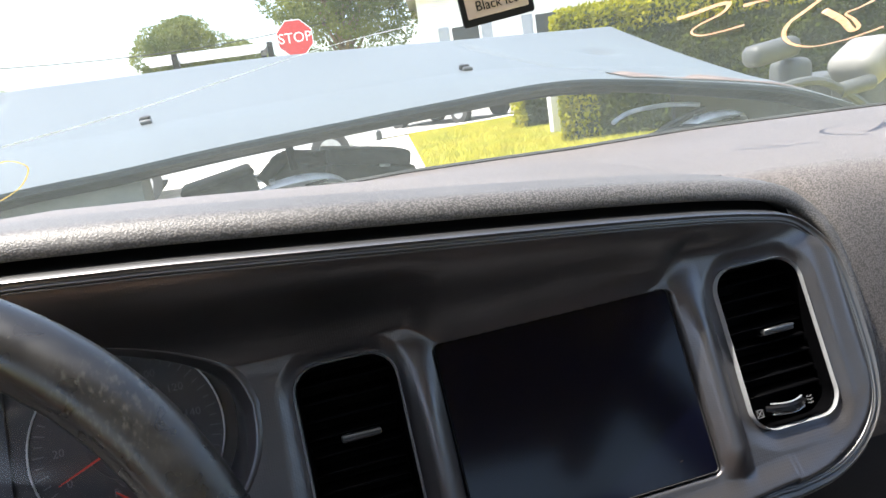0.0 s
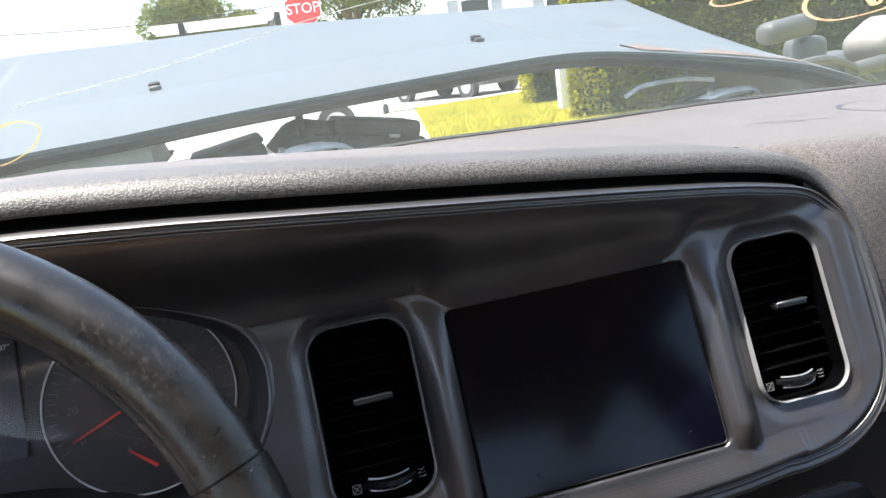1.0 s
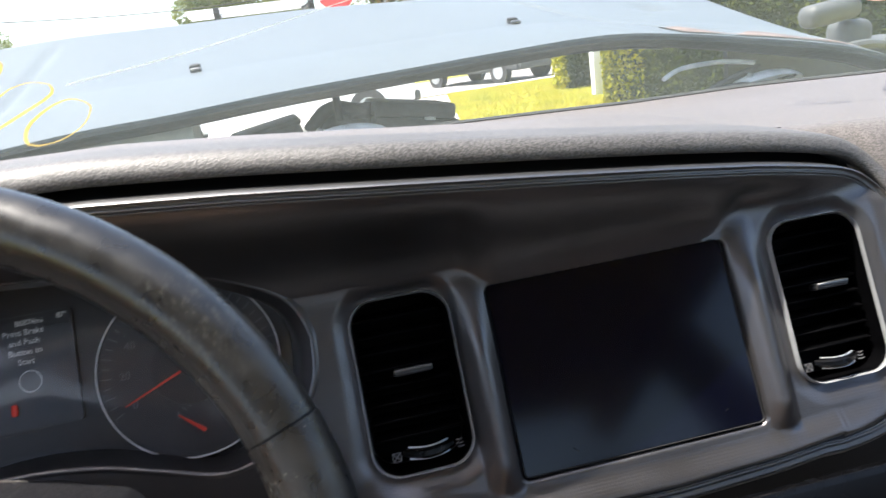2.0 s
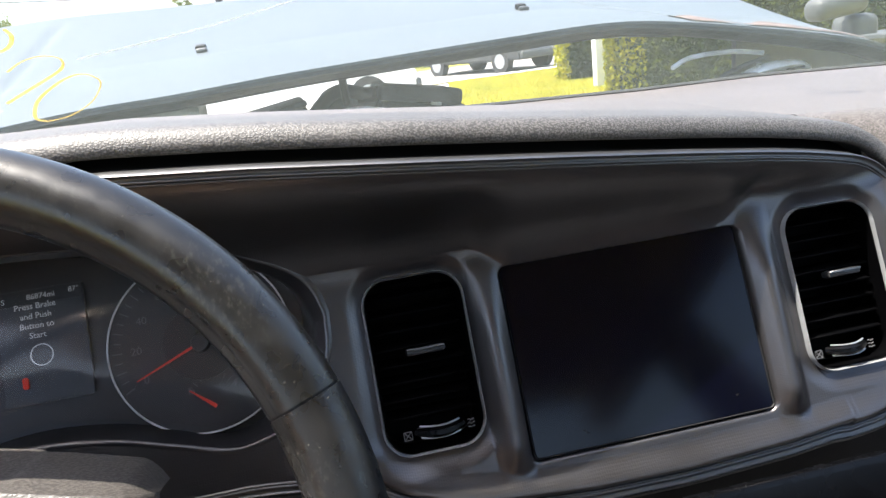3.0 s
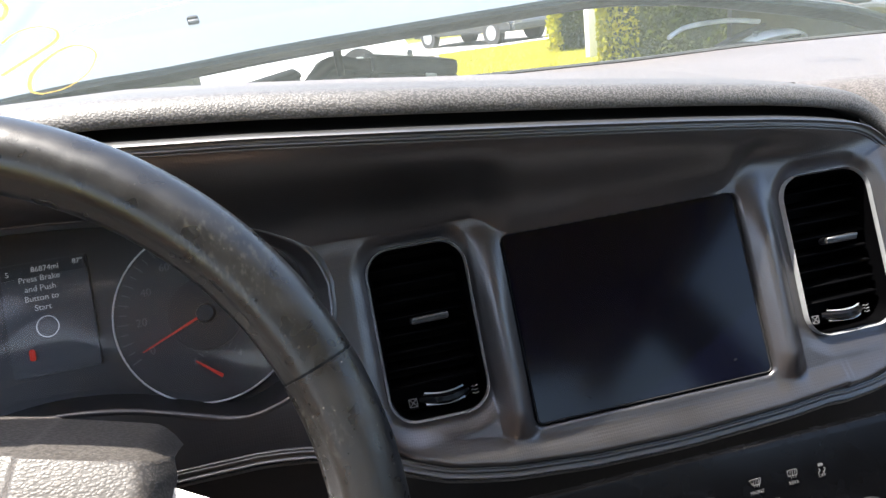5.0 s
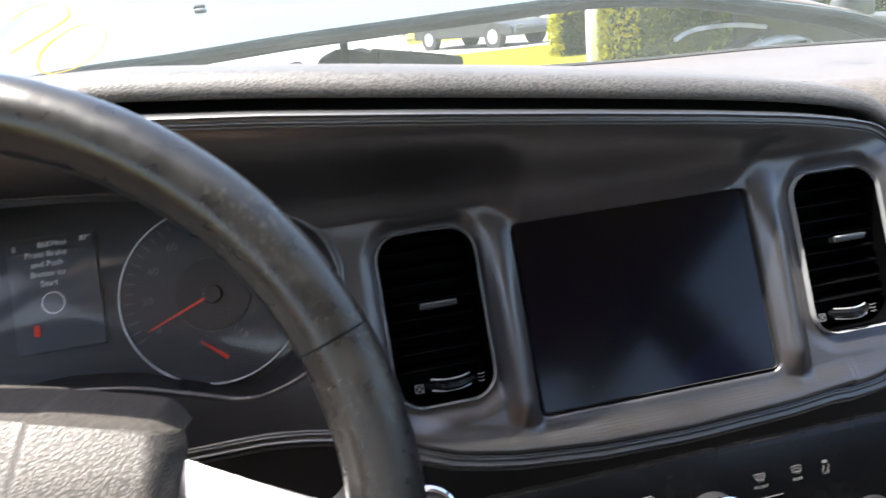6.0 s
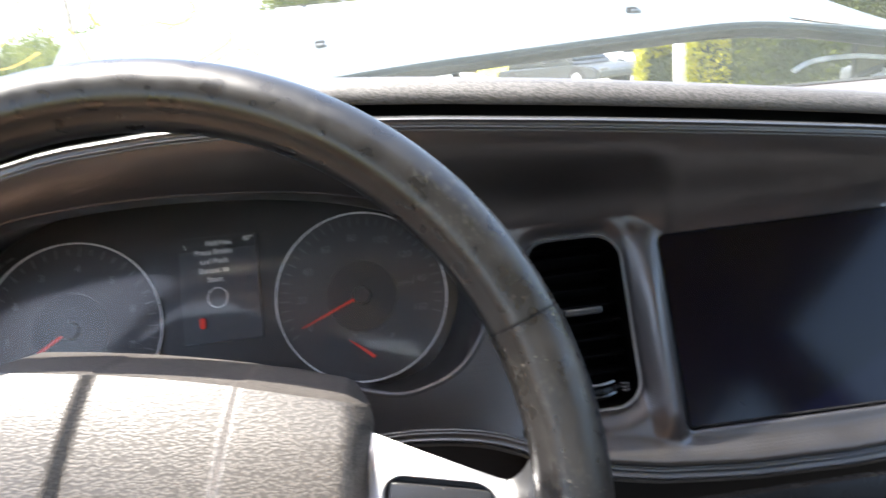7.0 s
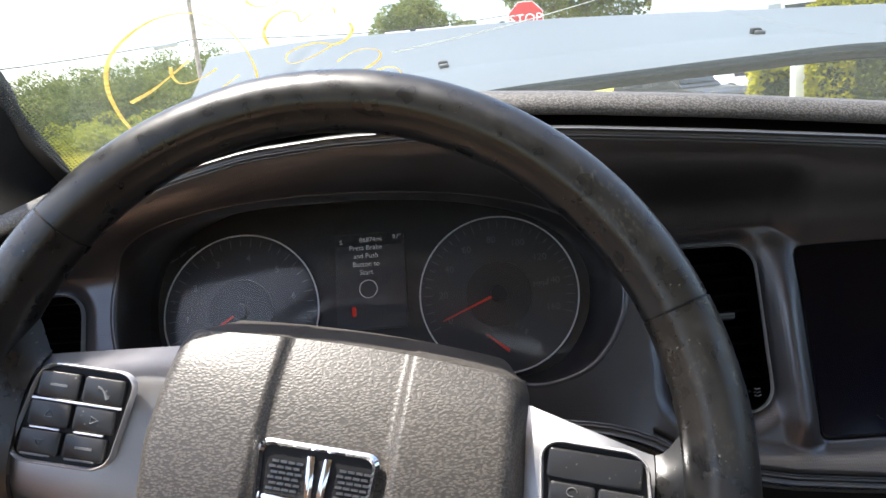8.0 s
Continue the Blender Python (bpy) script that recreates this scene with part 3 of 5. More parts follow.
# padded brow over the bezel and round its end
pad = rim_strip([(0.0130, 0.055), (0.0132, 0.016), (0.0140, 0.0124), (0.0160, 0.0116), (0.0200, 0.0126), (0.0240, 0.0150), (0.0270, 0.0188), (0.0284, 0.0240), (0.0289, 0.0320), (0.0291, 0.052), (0.0292, 0.068), (0.0270, 0.076), (0.0145, 0.084)], nB - 2)
part("brow_pad", pad, M_PAD, dashboard, "grained black vinyl brow", sharp=80)
low = rim_strip([(0.0068, 0.03), (0.0072, 0.003), (0.0090, 0.0005), (0.0120, 0.002), (0.0140, 0.008), (0.0145, 0.04)], 0, nB + 1)
part("lower_pad", low, M_PAD, dashboard, "grained black vinyl lower edge", sharp=80)


def base_y(x):
    return 1.10 - 0.10 * (x / 0.8) ** 2


def base_z(x):
    return curve_at((-0.8, -0.4, 0.0, 0.25, 0.42, 0.75, 0.82), (1.03, 1.043, 1.043, 1.034, 1.033, 1.022, 1.018), x)


def front_z(x):
    return 1.041 - 0.018 * smooth01(0.2, 0.5, x)


def deck_front(x):
    k = smooth01(0.13, 0.24, x)
    y0 = (curve_at(TOP_X, TOP_Y, x) + 0.067) * (1 - k) + 0.67 * k
    z0 = (top_z(min(x, 0.17)) + 0.0285) * (1 - k) + front_z(x) * k
    return y0, z0


def deck_pt(u, v):
    x = -0.84 + 1.68 * u
    y0, z0 = deck_front(x)
    k = smooth01(0, 1, v)
    z = z0 * (1 - k) + base_z(x) * k + 0.004 * math.sin(math.pi * v)
    return (x, y0 + (base_y(x) - y0) * v, z)


part("dash_top", sheet(deck_pt, 110, 30, 0.0), M_DECK, dashboard, "dusty grey-brown vinyl dash top")


PASS = spline([(0, 0.67, 0.0), (0, 0.655, -0.004), (0, 0.640, -0.018), (0, 0.628, -0.045), (0, 0.618, -0.09), (0, 0.610, -0.14), (0, 0.605, -0.18), (0, 0.612, -0.22), (0, 0.64, -0.26), (0, 0.66, -0.34), (0, 0.70, -0.48)], 4)


def passenger_pt(u, v):
    x = 0.19 + 0.64 * u
    v *= 0.2 + 0.8 * smooth01(0.225, 0.264, x)
    f = v * (len(PASS) - 1)
    p = PASS[min(len(PASS) - 2, int(f))].lerp(PASS[min(len(PASS) - 2, int(f)) + 1], f - min(len(PASS) - 2, int(f)))
    d = smooth01(0.0, 0.12, u)
    y0, z0 = deck_front(x)
    return (x, p.y + y0 - 0.67 + 0.014 * (1 - d) * smooth01(0.1, 0.35, v), z0 + p.z)


part("passenger_pad", sheet(passenger_pt, 40, len(PASS) - 1, 0.0), M_DECK, dashboard, "dusty grained vinyl passenger side")


def knee_pt(u, v):
    x = -0.80 + 0.62 * u
    z = 0.872 - 0.42 * v
    return (x, 0.585 + 0.03 * v + 0.05 * v * v, z)


part("knee_panel", sheet(knee_pt, 20, 12, 0.0), M_BLACK, dashboard, "matt black knee panel below the cluster")
part("left_end", sheet(lambda u, v: (-0.745 - 0.10 * u, 0.615 + 0.05 * u + 0.10 * v ** 3, 0.80 + 0.235 * v - 0.02 * u), 8, 16), M_PAD, dashboard)


def cowl_bowl():
    """Inner wall of the instrument cowl, from its rounded lip back to the dials."""
    bm = bmesh.new()
    n = len(MOUTH)
    rings = [[] for _ in range(11)]
    for i, p in enumerate(MOUTH):
        t = (MOUTH[(i + 1) % n] - MOUTH[i - 1]).normalized()
        nx, nz = -t.z, t.x
        if nx * (p.x - COWL[0]) + nz * (p.z - COWL[1]) < 0:
            nx, nz = -nx, -nz
        y0 = skin_y(p.x, p.z)
        qx, qz = -0.4085 + (p.x - COWL[0]) * 0.935, p.z - 0.014
        qy = gauge_y(qz) + 0.003
        for ring, (o, dy) in zip(rings, ((0.0050, 0.0010), (0.0032, -0.0006), (0.0016, -0.0014), (0.0004, -0.0014), (-0.0006, -0.0006), (-0.0012, 0.0012))):
            f = 0.6 + 0.4 * smooth01(1.025, 0.985, p.z)
            ring.append(bm.verts.new((p.x + nx * (o - 0.0005) * f + nx * 0.0005, y0 + dy * f, p.z + nz * (o - 0.0005) * f + nz * 0.0005)))
        ax, ay, az = p.x - nx * 0.0012, y0 + 0.0012, p.z - nz * 0.0012
        for ring, k in zip(rings[6:], (0.15, 0.35, 0.6, 0.85, 1.0)):
            ring.append(bm.verts.new((ax + (qx - ax) * k ** 0.6, ay + (qy - ay) * k ** 1.5, az + (qz - az) * k ** 0.6)))
    for A, B in zip(rings, rings[1:]):
        for k in range(n):
            bm.faces.new((A[k], A[(k + 1) % n], B[(k + 1) % n], B[k]))
    return bm


part("cluster_cowl", cowl_bowl(), M_BEZEL, dashboard, "deep satin black cowl round the dials", sharp=75)


# air vents: chrome ring, slats, cross handle and thumb wheel
def vent(cx, cz, w, hz, hx, wx):
    v = thing("air_vent", "rectangular black dashboard air vent with chrome edge", "air vent", "dashboard air vents")
    m = basis((cx, plane_y(cz) + 0.0044, cz), (1, 0, 0), (0, 0.4, 1))
    h = hz * 1.077
    o, i = rrect(w + 0.0022, h + 0.0022, 0.019, 8, 0.0), rrect(w - 0.0006, h - 0.0006, 0.0177, 8, 0.0)
    part("vent_ring", frame_ring(bmesh.new(), o, i, m @ Matrix.Translation((0, 0, -0.002)), 0.0062), M_RING, v, "thin chrome ring")
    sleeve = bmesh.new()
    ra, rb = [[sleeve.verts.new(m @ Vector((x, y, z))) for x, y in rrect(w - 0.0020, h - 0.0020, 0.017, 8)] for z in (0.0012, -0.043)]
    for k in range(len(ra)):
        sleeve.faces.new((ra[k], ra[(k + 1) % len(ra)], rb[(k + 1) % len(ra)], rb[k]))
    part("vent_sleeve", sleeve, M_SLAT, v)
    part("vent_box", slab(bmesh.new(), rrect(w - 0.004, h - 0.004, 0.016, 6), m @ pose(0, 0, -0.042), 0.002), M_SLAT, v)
    n = 8
    for k in range(n):
        zz = -h / 2 + 0.026 + (h - 0.036) * k / (n - 1)
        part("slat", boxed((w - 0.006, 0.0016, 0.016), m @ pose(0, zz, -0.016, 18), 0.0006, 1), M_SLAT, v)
    hb = part("handle", boxed((0.027, 0.0052, 0.010), m @ pose(hx, 0.0080, -0.005), 0.0018), M_BUTTON, v)
    part("handle_strip", boxed((0.026, 0.0018, 0.0012), m @ pose(hx, 0.0095, 0.0005), 0.0004, 1), M_TRIM, hb, "chrome handle edge")
    wh = bmesh.new()
    pts = [m @ Vector((wx - 0.0165 + 0.033 * t, -h / 2 + 0.0125 + 0.004 * (2 * t - 1) ** 2 * 0.5, -0.002 + 0.006 * math.sin(math.pi * t))) for t in np.linspace(0, 1, 12)]
    tube(wh, pts, lambda t: 0.0042 * (0.6 + 0.4 * math.sin(math.pi * t)), 8)
    wheel = part("thumb_wheel", wh, M_PIANO, v)
    for dz in (0.0042, -0.0035):
        e = bmesh.new()
        tube(e, [p + m.to_3x3() @ Vector((0, dz, 0.0015)) for p in pts[1:-1]], 0.0006, 5)
        part("wheel_edge", e, M_RING, wheel, "chrome edge line")
    for k in range(3):
        e = bmesh.new()
        tube(e, [m @ Vector((wx + 0.0195 + 0.0012 * q, -h / 2 + 0.0105 + 0.0024 * k + 0.0006 * math.sin(q * 2.2), -0.002)) for q in range(5)], 0.00035, 5)
        part("air_mark", e, M_ICON, wheel)
    e = frame_ring(bmesh.new(), rrect(0.006, 0.006, 0.0004, 2), rrect(0.005, 0.005, 0.0004, 2), m @ pose(wx - 0.022, -h / 2 + 0.0125, -0.002), 0.0004)
    part("closed_mark", e, M_ICON, wheel)
    for a in (45, -45):
        part("closed_mark", boxed((0.007, 0.0006, 0.0004), m @ pose(wx - 0.022, -h / 2 + 0.0125, -0.002, 0, 0, a)), M_ICON, wheel)
    return v


for spec in VENTS:
    vent(*spec)

# touch screen
info_screen = thing("touch_screen", "large dark glossy dashboard touch screen, switched off", "screen")
sm = basis((0.004, plane_y(0.9165) + 0.006, 0.9165), (1, 0, 0), (0, 0.43, 1))
part("screen_glass", slab(bmesh.new(), rrect(0.1795, 0.1345, 0.003, 3), sm, 0.003, 0.0004), M_SCREEN, info_screen, "gloss black glass", smooth=False)
part("screen_edge", frame_ring(bmesh.new(), rrect(0.1830, 0.1375, 0.004, 3), rrect(0.1790, 0.1335, 0.003, 3), sm, 0.0034), M_BLACK, info_screen, "matt black screen edge")
for x, y in ((-0.052, -0.0555), (-0.050, -0.0575), (0.064, -0.054)):
    part("scuff", boxed((0.0022, 0.0007, 0.0002), sm @ pose(x, y, 0.0031, 0, 0, 30 * x * 10)), M_BLACK, info_screen)

# climate controls below the bezel
hvac = thing("climate_panel", "gloss black climate control panel with white printed icons", "control panel")
hm = basis((0.0, 0.510, 0.775), (1, 0, 0), (0, 0.4, 1))
part("face", slab(bmesh.new(), rrect(0.36, 0.105, 0.02, 6), hm, 0.008, 0.003), M_PIANO, hvac)


def on_hvac(x, z):
    s = (z - 0.775) * 1.077
    return hm @ Matrix.Translation((x, s, 0.0086))


for x, txt in ((0.049, "FRONT"), (0.077, "REAR"), (0.099, "OFF")):
    words("caption", txt, 0.0032, on_hvac(x, 0.7950), M_ICON, hvac)
words("caption", "A/C", 0.0075, on_hvac(-0.060, 0.8010), M_ICON, hvac)
for x, fan in ((0.049, 1), (0.077, 0)):
    a = on_hvac(x, 0.8015)
    part("defrost_icon", frame_ring(bmesh.new(), rrect(0.0074, 0.0044, 0.001, 3, 0, 0.5 * fan), rrect(0.0067, 0.0037, 0.0008, 3, 0, 0.5 * fan), a, 0.0003), M_ICON, hvac)
    for k in (-1, 0, 1):
        e = bmesh.new()
        tube(e, [a @ Vector((0.0018 * k + 0.0004 * math.sin(q * 1.6), -0.0036 + 0.0010 * q, 0.0004)) for q in range(6)], 0.0002, 4)
        part("defrost_icon", e, M_ICON, hvac)
a = on_hvac(0.099, 0.8020)
part("stability_icon", boxed((0.0036, 0.0019, 0.0004), a), M_ICON, hvac)
for k in (-1, 1):
    e = bmesh.new()
    tube(e, [a @ Vector((0.002 * k + 0.0009 * math.sin(q * 1.5), -0.0022 - 0.0011 * q, 0.0003)) for q in range(5)], 0.00035, 4)
    part("stability_icon", e, M_ICON, hvac)
e = bmesh.new()
tube(e, [on_hvac(-0.034, 0.8015) @ Vector(p) for p in ((-0.009, -0.001, 0), (-0.006, 0.001, 0), (-0.003, 0.0035, 0), (0.003, 0.0035, 0), (0.006, 0.001, 0), (0.009, 0, 0), (0.009, -0.003, 0), (-0.009, -0.003, 0))], 0.0004, 4, True)
part("recirculation_icon", e, M_ICON, hvac)
e = bmesh.new()
tube(e, [on_hvac(-0.087, 0.8015) @ Vector(p) for p in ((-0.006, -0.004, 0), (0.006, -0.004, 0), (0, 0.006, 0))], 0.0006, 4, True)
part("hazard_icon", e, glow("hazard_red", (0.6, 0.08, 0.05), 0.05), hvac, "dull red hazard triangle")
part("divider", boxed((0.03, 0.0006, 0.0004), on_hvac(0.049, 0.7880)), M_ICON, hvac)


def knob(x, z, r):
    a = on_hvac(x, z)
    k = bmesh.new()
    bmesh.ops.create_cone(k, cap_ends=True, segments=40, radius1=r * 1.0, radius2=r * 0.86, depth=0.018, matrix=a @ Matrix.Translation((0, 0, 0.009)))
    ob = part("knob", k, M_BUTTON, hvac, "black rotary knob")
    e = bmesh.new()
    tube(e, [a @ Vector((r * 0.93 * math.cos(q * math.pi / 20), r * 0.93 * math.sin(q * math.pi / 20), 0.018)) for q in range(40)], 0.0032, 8, True)
    part("knob_ring", e, M_CHROME, ob, "chrome ring")
    part("pointer", boxed((0.001, r * 0.7, 0.0006), a @ pose(0, r * 0.45, 0.0185)), M_ICON, ob)


knob(0.010, 0.781, 0.020)
knob(0.128, 0.756, 0.020)
sb = basis((-0.180, 0.538, 0.812), (1, 0, 0), (0, 0.4, 1))
e = bmesh.new()
tube(e, [sb @ Vector((0.021 * math.cos(q * math.pi / 20), 0.021 * math.sin(q * math.pi / 20), 0.012)) for q in range(40)], 0.0025, 8, True)
start = thing("start_button", "round black start button with a chrome ring", "button")
part("button_ring", e, M_CHROME, start, "chrome ring")
part("button_cap", slab(bmesh.new(), arc_pts((0, 0), 0.020, 0, 350, 35), sb, 0.013, 0.002), M_BUTTON, start)
part("stack_body", sheet(lambda u, v: (-0.2 + 0.44 * u, 0.560 + 0.06 * v * v, 0.845 - 0.35 * v), 12, 10), M_BLACK, dashboard)

# ---- instrument cluster ----
cluster = thing("instrument_cluster", "dark instrument cluster with two round dials and a small display", "instrument cluster")


def gm(x, z, lift=0.0):
    n = Vector((0, -1, 0.45)).normalized()
    return basis(Vector((x, gauge_y(z), z)) + n * lift, (1, 0, 0), (0, 0.45, 1))


part("backplate", slab(bmesh.new(), rrect(0.400, 0.156, 0.068, 10), gm(-0.410, 0.9575, -0.004), 0.004), M_DIALDK, cluster)


def dial(cx, r, numbers, a0, a1, pointer, tick_n):
    c = gm(cx, 0.9475, 0.0)
    d = bmesh.new()
    bmesh.ops.create_cone(d, cap_ends=True, segments=64, radius1=r, radius2=r, depth=0.002, matrix=c @ Matrix.Translation((0, 0, 0.001)))
    face = part("dial", d, M_DIAL, cluster, "grey dial face")
    e = bmesh.new()
    tube(e, [c @ Vector((r * math.cos(q * math.pi / 40), r * math.sin(q * math.pi / 40), 0.003)) for q in range(80)], 0.0007, 6, True)
    part("dial_ring", e, M_DIALRING, face, "thin bright ring")
    e = bmesh.new()
    bmesh.ops.create_cone(e, cap_ends=True, segments=40, radius1=r * 0.42, radius2=r * 0.415, depth=0.0012, matrix=c @ Matrix.Translation((0, 0, 0.0030)))
    part("dial_centre", e, M_DIALDK, face)
    for k, t in enumerate(numbers):
        a = radians(a0 + (a1 - a0) * k / (len(numbers) - 1))
        words("dial_number", t, 0.0078, c @ Matrix.Translation((r * 0.70 * math.cos(a), r * 0.70 * math.sin(a), 0.0025)), M_GREYTXT, face)
    for k in range(tick_n + 1):
        a = a0 + (a1 - a0) * k / tick_n
        part("tick", boxed((0.005 if k % 2 else 0.007, 0.0007, 0.0004), c @ pose(0, 0, 0.0024, 0, 0, a) @ Matrix.Translation((r * 0.90, 0, 0))), M_GREYTXT, face)
    e = bmesh.new()
    n0 = c @ pose(0, 0, 0.0055, 0, 0, pointer)
    slab(e, [(-0.006, -0.0011), (r * 0.78, -0.0004), (r * 0.78, 0.0004), (-0.006, 0.0011)], n0, 0.0008)
    part("needle", e, M_RED, face, "red needle")
    e = bmesh.new()
    bmesh.ops.create_cone(e, cap_ends=True, segments=24, radius1=0.0075, radius2=0.006, depth=0.006, matrix=c @ Matrix.Translation((0, 0, 0.005)))
    part("needle_hub", e, M_DIALDK, face)
    return face, c


speedo, sc = dial(-0.3005, 0.064, ["0", "20", "40", "60", "80", "100", "120", "140", "160"], 206, -18, 203, 32)
tach, tc_ = dial(-0.514, 0.0655, ["0", "1", "2", "3", "4", "5", "6", "7"], 218, -20, 212, 28)
words("dial_number", "MPH", 0.006, sc @ Matrix.Translation((0.034, 0.005, 0.0045)), M_GREYTXT, speedo)
# fuel gauge in the speedometer
e = bmesh.new()
slab(e, [(-0.004, -0.0013), (0.018, -0.0004), (0.018, 0.0004), (-0.004, 0.0013)], sc @ pose(0.002, -0.044, 0.0055, 0, 0, 140), 0.0008)
part("fuel_needle", e, M_RED, speedo, "red fuel needle")
for x, t in ((-0.012, "E"), (0.020, "F")):
    words("fuel_letter", t, 0.007, sc @ Matrix.Translation((x, -0.033, 0.0032)), M_GREYTXT, speedo)
for k in range(9):
    part("fuel_tick", boxed((0.004, 0.0006, 0.0004), sc @ pose(0.004, -0.041, 0.0032, 0, 0, 30 + 15 * k) @ Matrix.Translation((0.017, 0, 0))), M_GREYTXT, speedo)
# display between the dials
lcd = part("display", slab(bmesh.new(), rrect(0.058, 0.080, 0.002, 3), gm(-0.4045, 0.9645, 0.0), 0.003), M_LCD, cluster, "grey lit message display")
part("display_header", slab(bmesh.new(), rrect(0.056, 0.010, 0.001, 3), gm(-0.4045, 0.9955, 0.0034), 0.0006), M_DIALDK, lcd)


for k in range(5):
    part("telltale_mark", boxed((0.007, 0.0011, 0.0004), gm(-0.572 + 0.0075 * (k % 3), 0.992 + 0.0042 * k, 0.002) @ pose(0, 0, 0, 0, 0, 25 + 12 * (k % 2))), M_GREYTXT, cluster)


def lcd_text(t, size, x, z):
    words("display_text", t, size, gm(x, z, 0.0046), M_LCDTXT, lcd)


lcd_text("86874mi", 0.0054, -0.403, 0.9955)
lcd_text("S", 0.0052, -0.428, 0.9945)
lcd_text("87\u00b0", 0.0052, -0.381, 0.9965)
for k, t in enumerate(("Press Brake", "and Push", "Button to", "Start")):
    lcd_text(t, 0.0058, -0.4075, 0.9895 - 0.0063 * k)
e = bmesh.new()
tube(e, [gm(-0.4065, 0.958, 0.0042) @ Vector((0.0073 * math.cos(q * math.pi / 16), 0.0073 * math.sin(q * math.pi / 16), 0)) for q in range(32)], 0.0004, 5, True)
part("start_ring", e, M_LCDTXT, lcd)
part("belt_light", boxed((0.0035, 0.008, 0.0006), gm(-0.419, 0.9415, 0.0042), 0.001, 1), M_RED, lcd, "red seat-belt warning light")


def lens_pt(u, v):
    p = MOUTH[round(u * len(MOUTH)) % len(MOUTH)]
    x, z = (p.x - COWL[0]) * 0.945 * v, (p.z - COWL[1]) * 0.97 * v
    return gm(-0.4085, 0.961, 0.024 - 0.012 * v * v) @ Vector((x, z * 1.05, 0))


lens = part("lens", sheet(lens_pt, len(MOUTH), 14), M_LENS, cluster, "clear dusty cluster lens, its beige haze partly a painted reflection")
lens.visible_shadow = False

# ---- steering wheel ----
WC = Vector((-0.393, 0.4057, 0.9397))
wm = basis(WC, (1, 0, 0), (0, 0.42, 1)) @ pose(0, 0, 0, 0, 0, -12.0)
wheel = thing("steering_wheel", "worn black leather steering wheel with silver spokes, turned slightly", "steering wheel")
R = 0.1855


def rim_part(a0, a1, n, k=1.0):
    bm = bmesh.new()
    rings = []
    seg = 36
    for i in range(n + 1):
        a = radians(a0 + (a1 - a0) * i / n)
        d = Vector((math.cos(a), math.sin(a), 0))
        ring = []
        for j in range(seg):
            t = 2 * math.pi * j / seg
            g = k * (1 - 0.085 * math.exp(-((t - 2.45) / 0.13) ** 2) + 0.025 * math.exp(-((t - 2.0) / 0.25) ** 2))   # welt along the inner face
            ring.append(bm.verts.new(wm @ (d * (R + 0.0162 * g * math.cos(t)) + Vector((0, 0, 0.0175 * g * math.sin(t))))))
        rings.append(ring)
    for A, B in zip(rings, rings[1:]):
        for j in range(seg):
            bm.faces.new((A[j], A[(j + 1) % seg], B[(j + 1) % seg], B[j]))
    bm.faces.new(rings[0][::-1])
    bm.faces.new(rings[-1])
    return bm


part("rim_top", rim_part(32.55, 147.45, 90), M_RIM, wheel, "smooth worn black leather upper rim")
part("rim_grip", rim_part(-40, 32.2, 50, 1.02), M_GRIP, wheel, "scuffed black leather grip")
part("rim_grip", rim_part(147.8, 220, 50, 1.02), M_GRIP, wheel, "scuffed black leather grip")
part("rim_bottom", rim_part(221, 319, 60), M_RIM, wheel)
for a in (32.37, 147.63):
    part("seam", rim_part(a - 0.2, a + 0.2, 2, 0.97), M_BLACK, wheel, "dark leather seam")

PADW = ((-0.092, -0.050), (-0.097, 0.0), (-0.094, 0.035), (-0.088, 0.060), (-0.078, 0.0685), (-0.04, 0.0735), (0.0, 0.075), (0.04, 0.0735), (0.078, 0.0685), (0.088, 0.060), (0.094, 0.035), (0.097, 0.0), (0.092, -0.050), (0.07, -0.082), (0.03, -0.095), (-0.03, -0.095), (-0.07, -0.082))


def hub_pt(u, v):
    """Grained face of the airbag cover, creased along its top and running back from there."""
    s = 2 * u - 1
    vf, tv = min(v / 0.86, 1.0), max(0.0, (v - 0.86) / 0.14)
    y = -0.095 + 0.155 * vf
    half = curve_at((-0.095, -0.082, -0.05, 0.0, 0.035, 0.050, 0.060), (0.035, 0.07, 0.092, 0.097, 0.0955, 0.095, 0.092), y) - 0.003 * tv
    x = s * half
    top = 0.0600 - 0.005 * s * s
    y2 = y if y < 0.04 else 0.04 + (y - 0.04) * (top - 0.04) / 0.020
    edge = max(0, (abs(s) - 0.86) / 0.14)
    bv = max(0, (0.1 - v) / 0.1)
    z = 0.004 - 0.022 * max(0.0, (y + 0.02) / 0.080) ** 2 - 0.020 * edge ** 2.2 * (1 - 0.7 * tv) - 0.02 * bv ** 2 + 0.004 * (1 - s * s)
    z -= 0.0048 * smooth01(0.0350, 0.0300, abs(x))
    return wm @ Vector((x, y2 + 0.0095 * tv - 0.010 * edge ** 2 * tv, z - 0.047 * tv))


part("airbag_cover", sheet(hub_pt, 110, 100, 0.005), M_HUB, wheel, "grained grey-black airbag cover with two step lines", sharp=45)
part("hub_core", slab(bmesh.new(), [(x * 0.90, y * 0.72) for x, y in PADW], wm @ Matrix.Translation((0, 0, -0.055)), 0.035, 0.004), M_BLACK, wheel)

